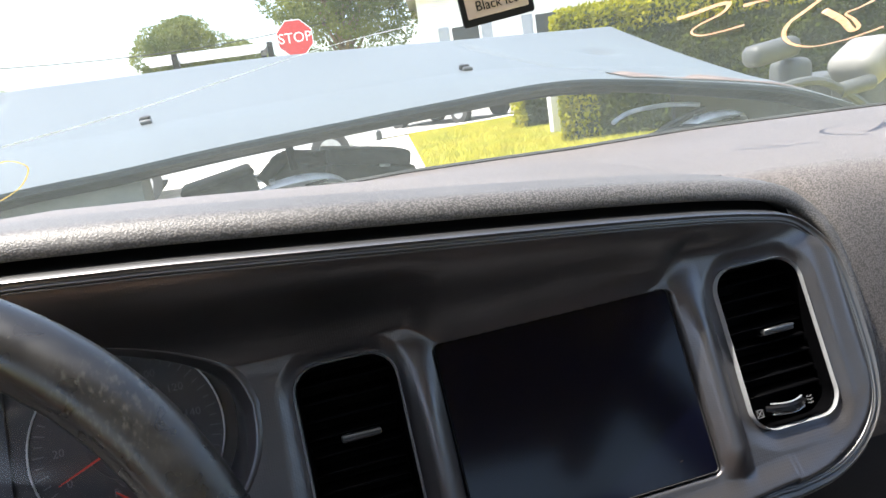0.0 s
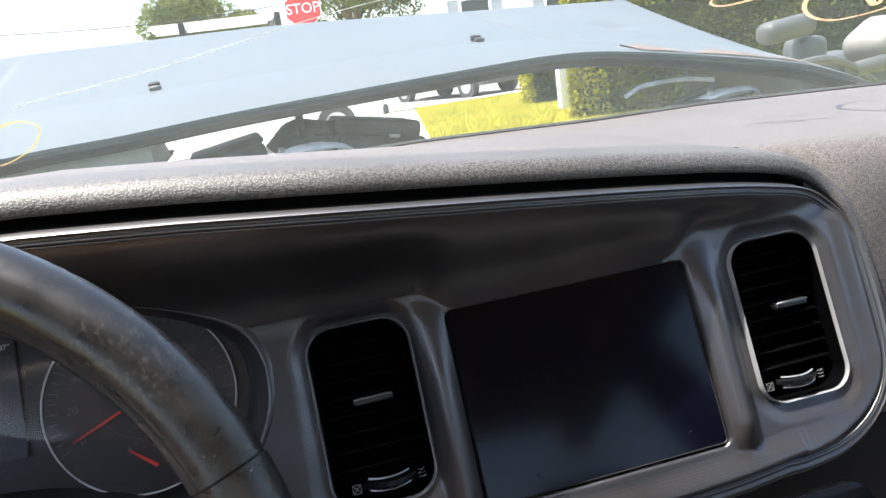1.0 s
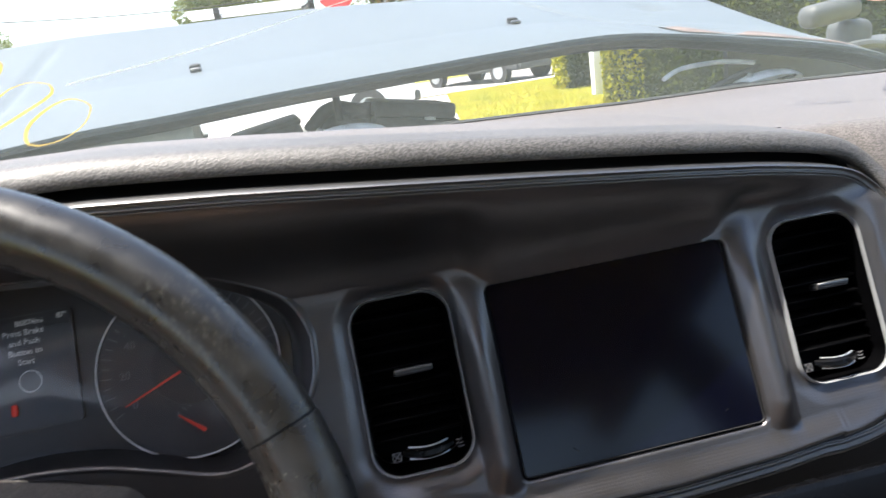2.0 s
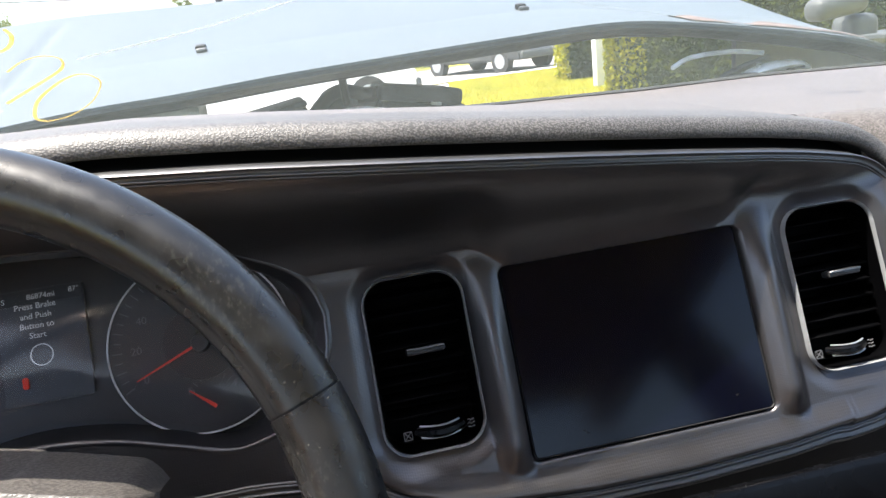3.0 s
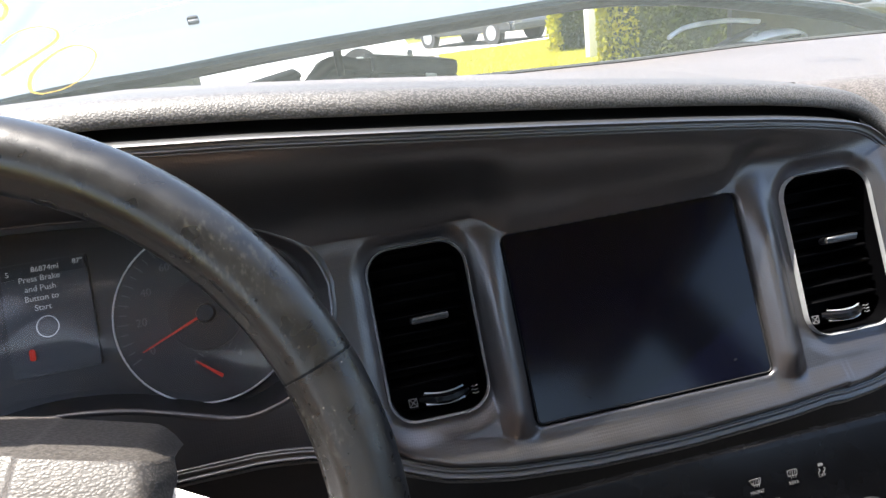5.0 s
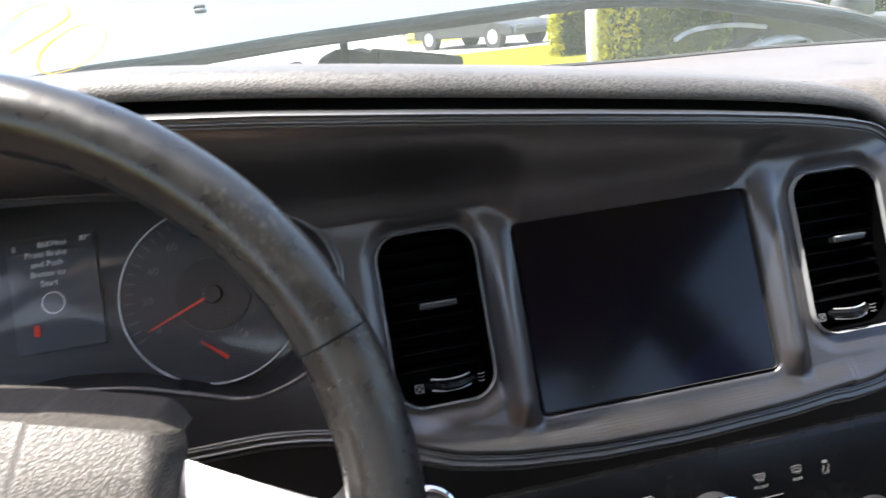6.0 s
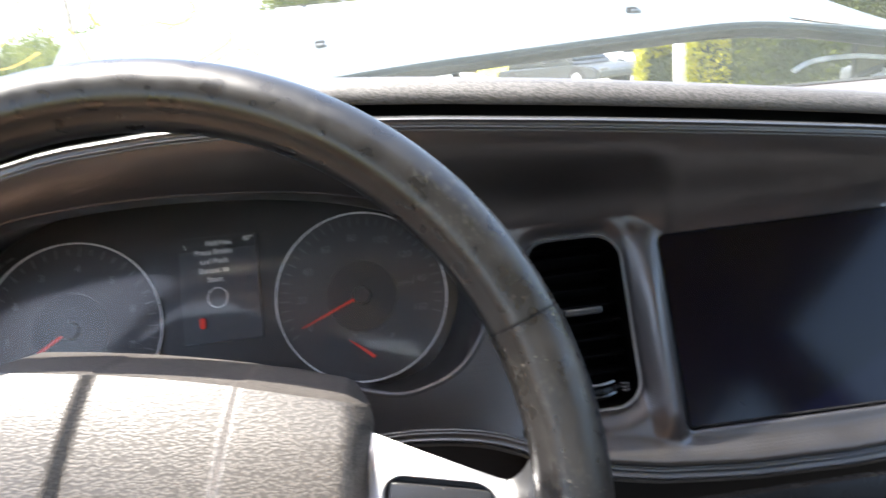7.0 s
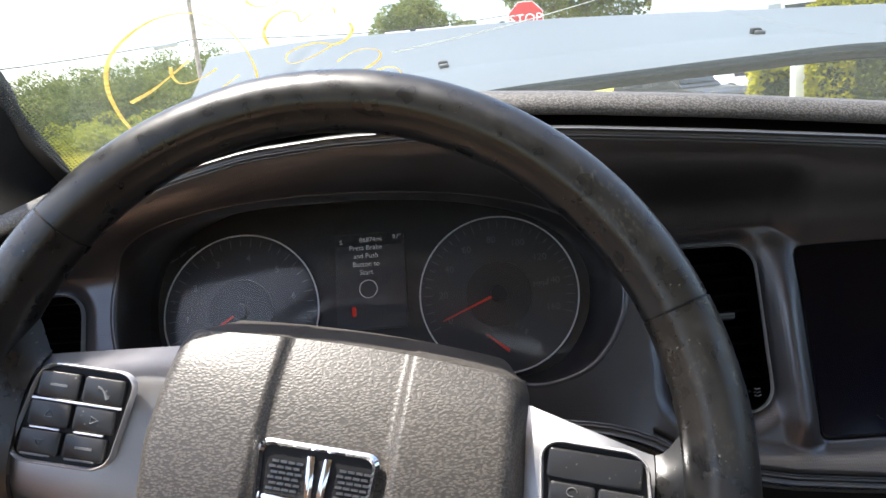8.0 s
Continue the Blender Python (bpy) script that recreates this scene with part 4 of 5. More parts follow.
# emblem: chrome frame with a cross and mesh inserts, no lettering
emb = part("emblem", frame_ring(bmesh.new(), rrect(0.0565, 0.048, 0.006, 5, 0, 0.12), rrect(0.0505, 0.042, 0.0045, 5, 0, 0.12), wm @ Matrix.Translation((-0.0012, -0.0125, 0.0035)), 0.004), M_CHROME, wheel, "chrome shield emblem with mesh inserts")
part("emblem_back", slab(bmesh.new(), rrect(0.053, 0.0445, 0.005, 5, 0, 0.12), wm @ Matrix.Translation((-0.0012, -0.0125, 0.003)), 0.0022), M_BLACK, emb)
for s in (-1, 1):
    b = bmesh.new()
    box(b, (0.0042, 0.022, 0.004), wm @ pose(0.0034 * s, -0.0045, 0.0055, 0, 0, -4 * s), 0.0012)
    part("emblem_bar", b, M_CHROME, emb)
part("emblem_bar", boxed((0.050, 0.004, 0.004), wm @ Matrix.Translation((0, -0.0155, 0.0055)), 0.001), M_CHROME, emb)
for s in (-1, 1):
    for r_ in range(6):
        for c_ in range(4):
            part("emblem_mesh", boxed((0.0032, 0.0011, 0.001), wm @ Matrix.Translation((s * (0.0105 + 0.0039 * c_) + 0.0012 * (r_ % 2), -0.011 + 0.0025 * r_, 0.0055))), M_TRIM, emb)
for k in range(5):
    part("emblem_mark", frame_ring(bmesh.new(), rrect(0.0085, 0.0062, 0.0018, 3), rrect(0.0052, 0.003, 0.0008, 3), wm @ Matrix.Translation((-0.0205 + 0.0103 * k, -0.0225, 0.0055)), 0.0012), M_CHROME, emb)


def spoke(s):
    def pt(u, v):
        # u from the hub to the rim, v from bottom to top
        x = 0.083 + 0.092 * u
        top = 0.046 - 0.022 * u + 0.034 * smooth01(0.76, 1.04, u) ** 1.5
        bot = -0.062 + 0.030 * u - 0.034 * smooth01(0.76, 1.04, u) ** 1.5
        y = bot + (top - bot) * v
        z = -0.022 + 0.016 * u - 0.010 * (2 * v - 1) ** 4 + 0.004 * math.sin(math.pi * u)
        return wm @ Vector((s * x, y, z))
    sp = part("spoke", sheet(lambda u, v: pt(u * 0.80, v), 24, 16, 0.006), M_SILVER, wheel, "satin silver spoke cover", sharp=60)
    part("spoke_grip", sheet(lambda u, v: pt(0.805 + 0.235 * u, v) + wm.to_3x3() @ Vector((0, 0, 0.001 + 0.004 * u)), 12, 16, 0.010), M_GRIP, wheel, "scuffed leather flare at the spoke", sharp=60)
    k = wm @ Matrix.Translation((s * 0.1295, 0.0055, -0.0045)) @ pose(0, 0, 0, 0, -5 * s, 0) @ Matrix.Diagonal((0.94, 0.78, 1, 1))
    podo = rrect(0.0552, 0.0645, 0.012, 6, -0.12 * s, -0.05)
    podi = rrect(0.0512, 0.0600, 0.010, 6, -0.12 * s, -0.05)
    part("pod_edge", frame_ring(bmesh.new(), podo, podi, k, 0.0050), M_EDGE, sp, "thin chrome edge")
    part("pod", slab(bmesh.new(), podi, k, 0.0020), M_BLACK, sp, "black switch pod")
    if s < 0:
        cells = ((-0.0125, 0.018, 0.022, 0.0165, "mic"), (0.0115, 0.018, 0.022, 0.0165, "phone"), (-0.012, -0.0005, 0.022, 0.016, "up"), (0.012, -0.0005, 0.022, 0.016, "next"),
                 (-0.012, -0.0185, 0.022, 0.0155, "down"), (0.012, -0.0185, 0.022, 0.0155, "bar"))
        part("switch_line", boxed((0.0485, 0.0017, 0.0014), k @ Matrix.Translation((-0.12 * s * 0.0085, 0.0085, 0.0044)), 0.0004, 1), M_EDGE, sp)
        for y in (-0.0095, -0.0262):
            for q in (-1, 1):
                part("switch_line", boxed((0.016, 0.0015, 0.0012), k @ Matrix.Translation((q * 0.0118 - 0.12 * s * y, y, 0.0044)), 0.0004, 1), M_EDGE if y > -0.02 else M_TRIM, sp)
    else:
        cells = ((0.0, 0.0185, 0.046, 0.017, ""), (-0.012, -0.001, 0.0225, 0.0175, "ON/OFF"), (0.012, -0.001, 0.0225, 0.0175, "RES"), (-0.012, -0.0195, 0.0225, 0.0155, ""), (0.012, -0.0195, 0.0225, 0.0155, ""))
    for x, y, w, h, t in cells:
        c = k @ Matrix.Translation((x - 0.12 * s * y, y, 0.0018))
        b = part("switch", slab(bmesh.new(), rrect(w, h, 0.002, 3), c, 0.0028, 0.001), M_BUTTON, sp)
        f = c @ Matrix.Translation((0, 0, 0.003))
        if t in ("ON/OFF", "RES"):
            words("switch_text", t, 0.0048, f @ Matrix.Translation((0, -0.003, 0)), M_ICON, b)
            if t == "ON/OFF":
                e = bmesh.new()
                tube(e, [f @ Vector((0.0026 * math.cos(q * 0.5), 0.0042 + 0.0026 * math.sin(q * 0.5), 0)) for q in range(11)], 0.0003, 4)
                part("switch_icon", e, M_ICON, b)
        elif t in ("up", "next", "down"):
            a = {"up": 90, "next": 0, "down": -90}[t]
            e = bmesh.new()
            tube(e, [f @ pose(0, 0, 0, 0, 0, a) @ Vector(p) for p in ((-0.0016, -0.0022, 0), (0.0024, 0, 0), (-0.0016, 0.0022, 0))], 0.00035, 4, True)
            part("switch_icon", e, M_GREYTXT, b)
        elif t == "phone":
            e = bmesh.new()
            tube(e, [f @ Vector((-0.003 + 0.0006 * q, 0.002 - 0.00011 * q * q * 0.6, 0)) for q in range(11)], lambda t_: 0.0005 + 0.0006 * abs(2 * t_ - 1) ** 2, 5)
            part("switch_icon", e, M_GREYTXT, b)
        elif t in ("mic", "bar"):
            part("switch_icon", boxed((0.009, 0.0016, 0.0003), f), M_GREYTXT, b)


spoke(1)
spoke(-1)
col = bmesh.new()
tube(col, [WC + Vector((0, 0.035, -0.02)), WC + Vector((0, 0.10, -0.05)), WC + Vector((0, 0.22, -0.10))], lambda t: 0.05 + 0.012 * t, 20)
part("column_shroud", col, M_BLACK, wheel, "black steering column shroud")

# ---- car shell round the driver ----
HEAD_Y = 0.26


def shield_z(x, y):
    """Height of the raked pane over x and y."""
    return base_z(x) - 0.004 + 0.5 * (base_y(x) - y)


def shield_pt(u, v):
    x = (-0.87 + 1.74 * u) * (1 - v) + (-0.70 + 1.40 * u) * v
    y0 = base_y(x) + 0.006
    y = y0 + (HEAD_Y + 0.04 * (1 - (2 * u - 1) ** 2) - y0) * v
    return (x, y, shield_z(x, y))


window_1 = thing("window_1", "raked clear windshield with paint-marker writing and a crack", "windshield", kind="structure")
ws = part("windshield_pane", sheet(shield_pt, 40, 30), M_WIND, window_1)
ws.visible_shadow = False
part("pane_seal", tube(bmesh.new(), [Vector(shield_pt(k / 60, 0.004)) + Vector((0, -0.010, 0.007)) for k in range(1, 60)], 0.0035, 6), M_RUBBER, window_1, "black rubber seal at the foot of the pane")
frit = bmesh.new()
sheet(lambda u, v: shield_pt(0.008 + 0.028 * v * 0.6, u), 40, 3, 0.0, None, frit)
for vtx in frit.verts:
    vtx.co += Vector((0.003, -0.004, 0.002))
part("frit_band", frit, M_FRIT, window_1, "black dotted edge band")


dots = bmesh.new()
for j in range(150):
    for i in range(9):
        v, w = (j + 0.5 * (i % 2)) / 150, 0.0255 + 0.0024 * i
        a, b, c = (Vector(shield_pt(w, v)), Vector(shield_pt(w + 0.0012, v)), Vector(shield_pt(w, v + 0.002)))
        ex, ey = (b - a).normalized() * 0.0021 * (1 - 0.075 * i), (c - a).normalized() * 0.0021 * (1 - 0.075 * i)
        dots.faces.new([dots.verts.new(a + Vector((0.003, -0.004, 0.002)) + ex * math.cos(k * math.pi / 3) + ey * math.sin(k * math.pi / 3)) for k in range(6)])
tagged(part("frit_dots", dots, M_FRIT, window_1, "black ceramic dots fading from the edge"), kind="stuff")


def shield_near(x, y):
    return Vector((x, y, shield_z(x, y)))


def stroke(name, ctrl, r, material, n=8, label=""):
    pts = [shield_near(p.x, p.y) + Vector((0, 0.002, 0.004)) for p in spline([(x, y, 0) for x, y in ctrl], n)]
    b = bmesh.new()
    tube(b, pts, lambda t: 0.8 * r * (0.75 + 0.35 * math.sin(5.1 * t + 1)), 6, False, 0.3, Vector((0, 0.55, 1)))
    return part(name, b, material, window_1, label)


# marker strokes on the outer face of the pane
stroke("marker_stroke", ((-0.697, 0.890), (-0.690, 0.853), (-0.676, 0.811), (-0.655, 0.776), (-0.632, 0.754), (-0.600, 0.736), (-0.573, 0.729), (-0.550, 0.732), (-0.535, 0.746), (-0.527, 0.769), (-0.525, 0.800), (-0.528, 0.828), (-0.534, 0.851)), 0.0026, M_YELLOW, label="yellow paint-marker circle")
stroke("marker_stroke", ((-0.667, 0.837), (-0.632, 0.823), (-0.581, 0.793)), 0.003, M_YELLOW)
stroke("marker_stroke", ((-0.602, 0.797), (-0.608, 0.813), (-0.605, 0.826), (-0.586, 0.825), (-0.563, 0.815)), 0.0022, M_YELLOW)
stroke("marker_stroke", ((-0.583, 0.856), (-0.567, 0.845), (-0.547, 0.833)), 0.0022, M_YELLOW)
stroke("marker_stroke", ((-0.546, 0.748), (-0.537, 0.757), (-0.528, 0.771)), 0.0016, M_YELLOW)
stroke("marker_stroke", ((-0.502, 0.797), (-0.500, 0.779), (-0.489, 0.764), (-0.474, 0.756), (-0.463, 0.762), (-0.463, 0.774), (-0.452, 0.768), (-0.444, 0.765), (-0.435, 0.764), (-0.429, 0.765), (-0.430, 0.772)), 0.002, M_YELLOW)
stroke("marker_stroke", ((-0.420, 0.790), (-0.420, 0.801), (-0.429, 0.813), (-0.443, 0.817), (-0.457, 0.809), (-0.478, 0.811), (-0.492, 0.819), (-0.493, 0.832), (-0.481, 0.833), (-0.463, 0.827), (-0.446, 0.819)), 0.002, M_YELLOW)
stroke("marker_stroke", ((-0.499, 0.733), (-0.494, 0.742), (-0.482, 0.745), (-0.471, 0.742)), 0.0022, M_YELLOW)
stroke("marker_stroke", ((-0.458, 0.943), (-0.464, 0.931), (-0.448, 0.902), (-0.418, 0.879), (-0.397, 0.873), (-0.387, 0.883), (-0.388, 0.898), (-0.407, 0.925), (-0.435, 0.942), (-0.458, 0.943)), 0.0021, M_YELLOW)
stroke("marker_stroke", ((-0.472, 0.894), (-0.443, 0.879), (-0.413, 0.863), (-0.403, 0.853), (-0.402, 0.842), (-0.413, 0.834), (-0.430, 0.836), (-0.447, 0.846)), 0.0021, M_YELLOW)
stroke("marker_stroke", ((0.244, 0.803), (0.260, 0.796), (0.279, 0.786), (0.291, 0.786), (0.292, 0.801), (0.277, 0.817), (0.276, 0.829), (0.292, 0.836), (0.313, 0.832), (0.335, 0.824)), 0.0038, M_ORANGE, label="orange paint-marker stroke")
stroke("marker_stroke", ((0.311, 0.791), (0.323, 0.787), (0.335, 0.784)), 0.0038, M_ORANGE)
stroke("marker_stroke", ((0.400, 0.791), (0.396, 0.810), (0.393, 0.828), (0.404, 0.849), (0.429, 0.867), (0.463, 0.874), (0.492, 0.865), (0.512, 0.853), (0.528, 0.839)), 0.0038, M_ORANGE, label="orange paint-marker loop")
stroke("marker_stroke", ((0.422, 0.809), (0.458, 0.825), (0.489, 0.844), (0.494, 0.839), (0.472, 0.824), (0.454, 0.815), (0.462, 0.806), (0.470, 0.794)), 0.0045, M_ORANGE)
stroke("crack", ((-0.389, 0.849), (-0.266, 0.832), (-0.111, 0.792), (-0.028, 0.778)), 0.0013, M_CRACK, 6, "thin pale crack")

car = thing("car_interior", "dark car cabin shell with beige headliner and black pillars", "car", kind="structure")


def pillar(s):
    P = spline([(s * 0.895, 1.02, 1.0), (s * 0.875, 0.953, 1.05), (s * 0.845, 0.85, 1.105), (s * 0.81, 0.773, 1.15), (s * 0.74, 0.55, 1.26), (s * 0.665, 0.28, 1.40), (s * 0.62, 0.0, 1.47)], 6)
    part("a_pillar", tube(bmesh.new(), P, 0.052, 14, False, 0.8, Vector((s, 0, 0.6))), M_PILLAR, car, "black cloth pillar")
    part("pillar_cover", tube(bmesh.new(), [p + Vector((s * 0.07, -0.01, -0.01)) for p in P[:20]], 0.055, 12), M_PILLAR, car)
    # only the driver's door and armrest are tan, as reflectors out of view
    d = part("door", sheet(lambda u, v: (s * (0.78 + 0.02 * math.sin(math.pi * v)), 1.0 - 2.2 * u, 0.30 + 0.72 * v), 20, 12, 0.05), M_TAN if s < 0 else M_CLOTH, car, "unseen tan door panel, throws warm glare on the bezel" if s < 0 else "dark grey door panel")
    part("armrest", boxed((0.17, 0.75, 0.07), pose(s * 0.675, 0.12, 0.735, 0, s * 4, 0), 0.025, 3), M_TAN if s < 0 else M_CLOTH, d, "padded armrest")
    part("b_pillar", sheet(lambda u, v: (s * (0.79 - 0.16 * v), -0.54 - 0.28 * u - 0.05 * v, 1.0 + 0.46 * v), 4, 8, 0.03), M_LINER, car)
    part("roof_rail", sheet(lambda u, v: (s * (0.68 - 0.09 * v), 0.27 - 1.75 * u, 1.40 + 0.06 * v - 0.09 * u), 14, 3, 0.02), M_LINER, car)
    return d


pillar(-1)
pillar(1)
part("headliner", sheet(lambda u, v: (-0.62 + 1.24 * u, 0.25 - 1.5 * v, 1.46 + 0.03 * math.sin(math.pi * u) - 0.09 * v), 16, 16, 0.03), M_LINER, car, "beige cloth headliner")
part("rear_shelf", sheet(lambda u, v: (-0.75 + 1.5 * u, -1.15 - 0.55 * v, 0.98 - 0.02 * v), 8, 6, 0.04), M_BLACK, car)
part("cabin_floor", sheet(lambda u, v: (-0.82 + 1.64 * u, 0.95 - 2.2 * v, 0.28), 6, 8, 0.04), M_CLOTH, car)
part("firewall", sheet(lambda u, v: (-0.82 + 1.64 * u, 0.95 + 0.06 * v, 0.28 + 0.66 * v), 6, 6, 0.02), M_BLACK, car)


def seat(x, y, w, label):
    s = part("seat", boxed((w, 0.50, 0.16), pose(x, y + 0.26, 0.48, 6), 0.05, 3), M_SEAT, car, label)
    part("backrest", boxed((w * 0.98, 0.15, 0.52), pose(x, y - 0.10, 0.74, -28), 0.055, 3), M_SEAT, s)
    part("headrest", boxed((0.26 if w < 1 else 0.8, 0.09, 0.14), pose(x, y - 0.26, 1.02, -24), 0.04, 3), M_SEAT, s)
    part("seat_base", boxed((w * 0.8, 0.4, 0.12), pose(x, y + 0.24, 0.35), 0.01), M_BLACK, s)


seat(-0.38, -0.50, 0.52, "tan leather driver seat")
seat(0.38, -0.42, 0.52, "tan leather passenger seat")
seat(0.0, -1.15, 1.35, "tan leather rear bench seat")

# rear-view mirror and hanging freshener card
mirror = thing("rear_view_mirror", "black rear-view mirror hanging from the windshield", "mirror")
part("housing", slab(bmesh.new(), rrect(0.22, 0.055, 0.02, 6), pose(0.08, 0.43, 1.315, 80, 0, 12), 0.025, 0.008), M_BLACK, mirror)
part("mirror_stem", tube(bmesh.new(), [(0.08, 0.44, 1.33), (0.08, 0.46, 1.345), shield_near(0.08, 0.47)], 0.009, 8), M_BLACK, mirror)
fresh = thing("air_freshener", "black framed tan card air freshener hanging from the mirror", "air freshener")
fm = basis((-0.031, 0.551, 1.1926), (1, 0.12, 0.115), (0, 0, 1)) @ Matrix.Scale(0.66, 4)
part("card_frame", slab(bmesh.new(), rrect(0.068, 0.036, 0.003, 3), fm, 0.0016), M_BLACK, fresh)
part("card", slab(bmesh.new(), rrect(0.058, 0.025, 0.001, 3), fm @ Matrix.Translation((0, 0.0005, 0.0016)), 0.0006), M_CARD, fresh, "tan printed card")
words("card_text", "Black Ice", 0.0115, fm @ Matrix.Translation((0, -0.0035, 0.0024)), M_BLACK, fresh)
part("card_top", slab(bmesh.new(), [(-0.058, 0.0), (0.050, 0.0), (0.042, 0.030), (-0.005, 0.055), (-0.05, 0.03)], fm @ Matrix.Translation((-0.006, 0.0125, 0.003)), 0.0016), M_BLACK, fresh)
part("cord", tube(bmesh.new(), [fm @ Vector((0, 0.06, 0.002)), Vector((0.03, 0.50, 1.275)), Vector((0.06, 0.45, 1.31))], 0.0006, 5), M_BLACK, fresh)

# ---- hood, sprung and shifted ----
LIP = [(-0.83, 1.18, 1.030), (-0.70, 1.2, 1.078), (-0.519, 1.2, 1.100), (-0.376, 1.2, 1.106), (-0.224, 1.2, 1.115), (-0.062, 1.2, 1.121), (0.097, 1.2, 1.126), (0.267, 1.2, 1.129), (0.392, 1.2, 1.116), (0.596, 1.2, 1.079), (0.727, 1.2, 1.048), (0.854, 1.2, 0.999)]
RIDGE = [(-1.045, 2.1, 1.276), (-0.76, 2.1, 1.293), (-0.50, 2.1, 1.291), (-0.11, 2.1, 1.288), (0.35, 2.1, 1.265), (0.857, 2.1, 1.239)]


def along(P, s):
    n = len(P) - 1
    f = min(max(s, 0), 1) * n
    i = min(int(f), n - 1)
    return Vector(P[i]).lerp(Vector(P[i + 1]), f - i)


def resample(P, n):
    Q = spline(P, 12)
    d = [0]
    for a, b in zip(Q, Q[1:]):
        d.append(d[-1] + (b - a).length)
    return [Vector([float(np.interp(d[-1] * k / n, d, [q[c] for q in Q])) for c in range(3)]) for k in range(n + 1)]


LIPR, RIDR = resample(LIP, 60), resample(RIDGE, 60)


def hood_pt(u, v):
    a, b = along(LIPR, u), along(RIDR, u)
    if v < 0.75:
        t = v / 0.75
        p = a.lerp(b, t)
        p.z += -0.012 * math.sin(math.pi * t) + 0.012 * math.sin(math.pi * min(1, t * 3)) * 0.4
        for c0, c1, w, h in ((0.10, 0.16, 0.008, 0.007), (0.748, 0.742, 0.006, 0.007)):   # body creases
            d = u - (c0 + (c1 - c0) * t)
            p.z -= h * math.exp(-(d / w) ** 2) * smooth01(0.0, 0.15, t) * smooth01(1.0, 0.8, t)
        p.z -= 0.007 * math.exp(-((u - 0.80) / 0.02) ** 2 - ((t - 0.12) / 0.07) ** 2)      # dent
        p.z -= 0.010 * math.exp(-((u - 0.88) / 0.02) ** 2 - ((t - 0.62) / 0.05) ** 2)
    else:
        t = (v - 0.75) / 0.25
        p = b + Vector((0, 0.10 * t, -0.035 * t * t))
    return p


HOLES = ((0.308, 0.280), (0.646, 0.278))
hood = thing("car_hood", "pale silver-blue car hood, sprung up and dented", "car hood")
part("hood_skin", sheet(hood_pt, 160, 60, 0.004), M_HOOD, hood, "pale silver-blue painted steel", sharp=60)


def under_pt(u, v):
    p = Vector(along(LIPR, u))
    dp = (0.016 + 0.004 * math.sin(9 * u) ** 2) * smooth01(0.0, 0.22, v)
    p.y += 0.002 + 0.14 * v
    p.z -= 0.004 + dp - 0.026 * v
    return p


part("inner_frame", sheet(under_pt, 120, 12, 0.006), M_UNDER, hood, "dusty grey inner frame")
part("edge_seal", tube(bmesh.new(), [p + Vector((0, 0.030, -0.019)) for p in LIPR[2:44]], 0.004, 7), M_RUBBER, hood, "black rubber seal")
for u, v in HOLES:
    p, q = hood_pt(u, v), hood_pt(u + 0.01, v)
    h = basis(p + Vector((0, 0, 0.0015)), q - p, hood_pt(u, v + 0.02) - p)
    part("nozzle", boxed((0.019, 0.018, 0.011), h @ Matrix.Translation((0, 0, 0.004)), 0.003), M_BLACK, hood, "black washer nozzle")
    part("nozzle_base", boxed((0.020, 0.010, 0.008), h @ Matrix.Translation((0.002, -0.016, 0.002)), 0.003), M_TRIM, hood)
# scraped edge, bare metal
part("scrape", sheet(lambda u, v: hood_pt(0.735 + 0.23 * u, 0.015 + (0.085 - 0.06 * u) * v * (0.7 + 0.3 * math.sin(u * 17))) + Vector((0, 0, 0.0022)), 24, 4), M_RUST, hood, "bare brownish scraped edge")

# ---- engine bay ----
bay = thing("engine_bay", "open engine bay with dusty plastic covers and cowl", "engine bay", kind="structure")
part("cowl_panel", sheet(lambda u, v: (-0.80 + 1.62 * u, base_y(-0.80 + 1.62 * u) + 0.012 + 0.20 * v, base_z(-0.80 + 1.62 * u) - 0.045 - 0.06 * v), 30, 6, 0.01), M_BLACK, bay, "black plastic cowl panel")
for s, x0 in ((-1, -0.80), (1, 0.92)):
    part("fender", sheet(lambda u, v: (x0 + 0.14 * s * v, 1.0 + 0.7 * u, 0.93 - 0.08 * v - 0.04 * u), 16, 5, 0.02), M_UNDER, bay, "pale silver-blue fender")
    part("fender_side", sheet(lambda u, v: (x0 + 0.14 * s, 1.0 + 1.6 * u, 0.30 + 0.54 * v), 16, 5, 0.02), M_HOOD, bay)
part("bay_floor", sheet(lambda u, v: (-0.80 + 1.7 * u, 1.05 + 0.75 * v, 0.62), 6, 6, 0.02), M_ENGINE, bay)
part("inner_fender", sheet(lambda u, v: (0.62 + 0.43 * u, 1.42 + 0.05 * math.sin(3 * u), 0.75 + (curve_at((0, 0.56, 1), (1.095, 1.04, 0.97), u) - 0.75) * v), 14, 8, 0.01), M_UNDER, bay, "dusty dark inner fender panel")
tub = thing("strut_cover", "dusty grey rounded plastic cover in the engine bay", "engine cover")
b = bmesh.new()
tube(b, [(-0.80, 1.30, 1.055), (-0.60, 1.30, 1.064), (-0.40, 1.30, 1.066), (-0.355, 1.30, 1.066)], lambda t: 0.05 if t < 0.9 else 0.044, 24)
part("cover_shell", b, M_COVER, tub)
mod = thing("fuse_box", "black plastic box in the engine bay", "engine part")
part("box_body", boxed((0.125, 0.14, 0.06), pose(-0.262, 1.48, 1.020, 0, -9, 4), 0.012), M_ENGINE, mod)
part("box_lid", boxed((0.128, 0.143, 0.012), pose(-0.266, 1.48, 1.048, 0, -9, 4), 0.005), M_ENGINE, mod)
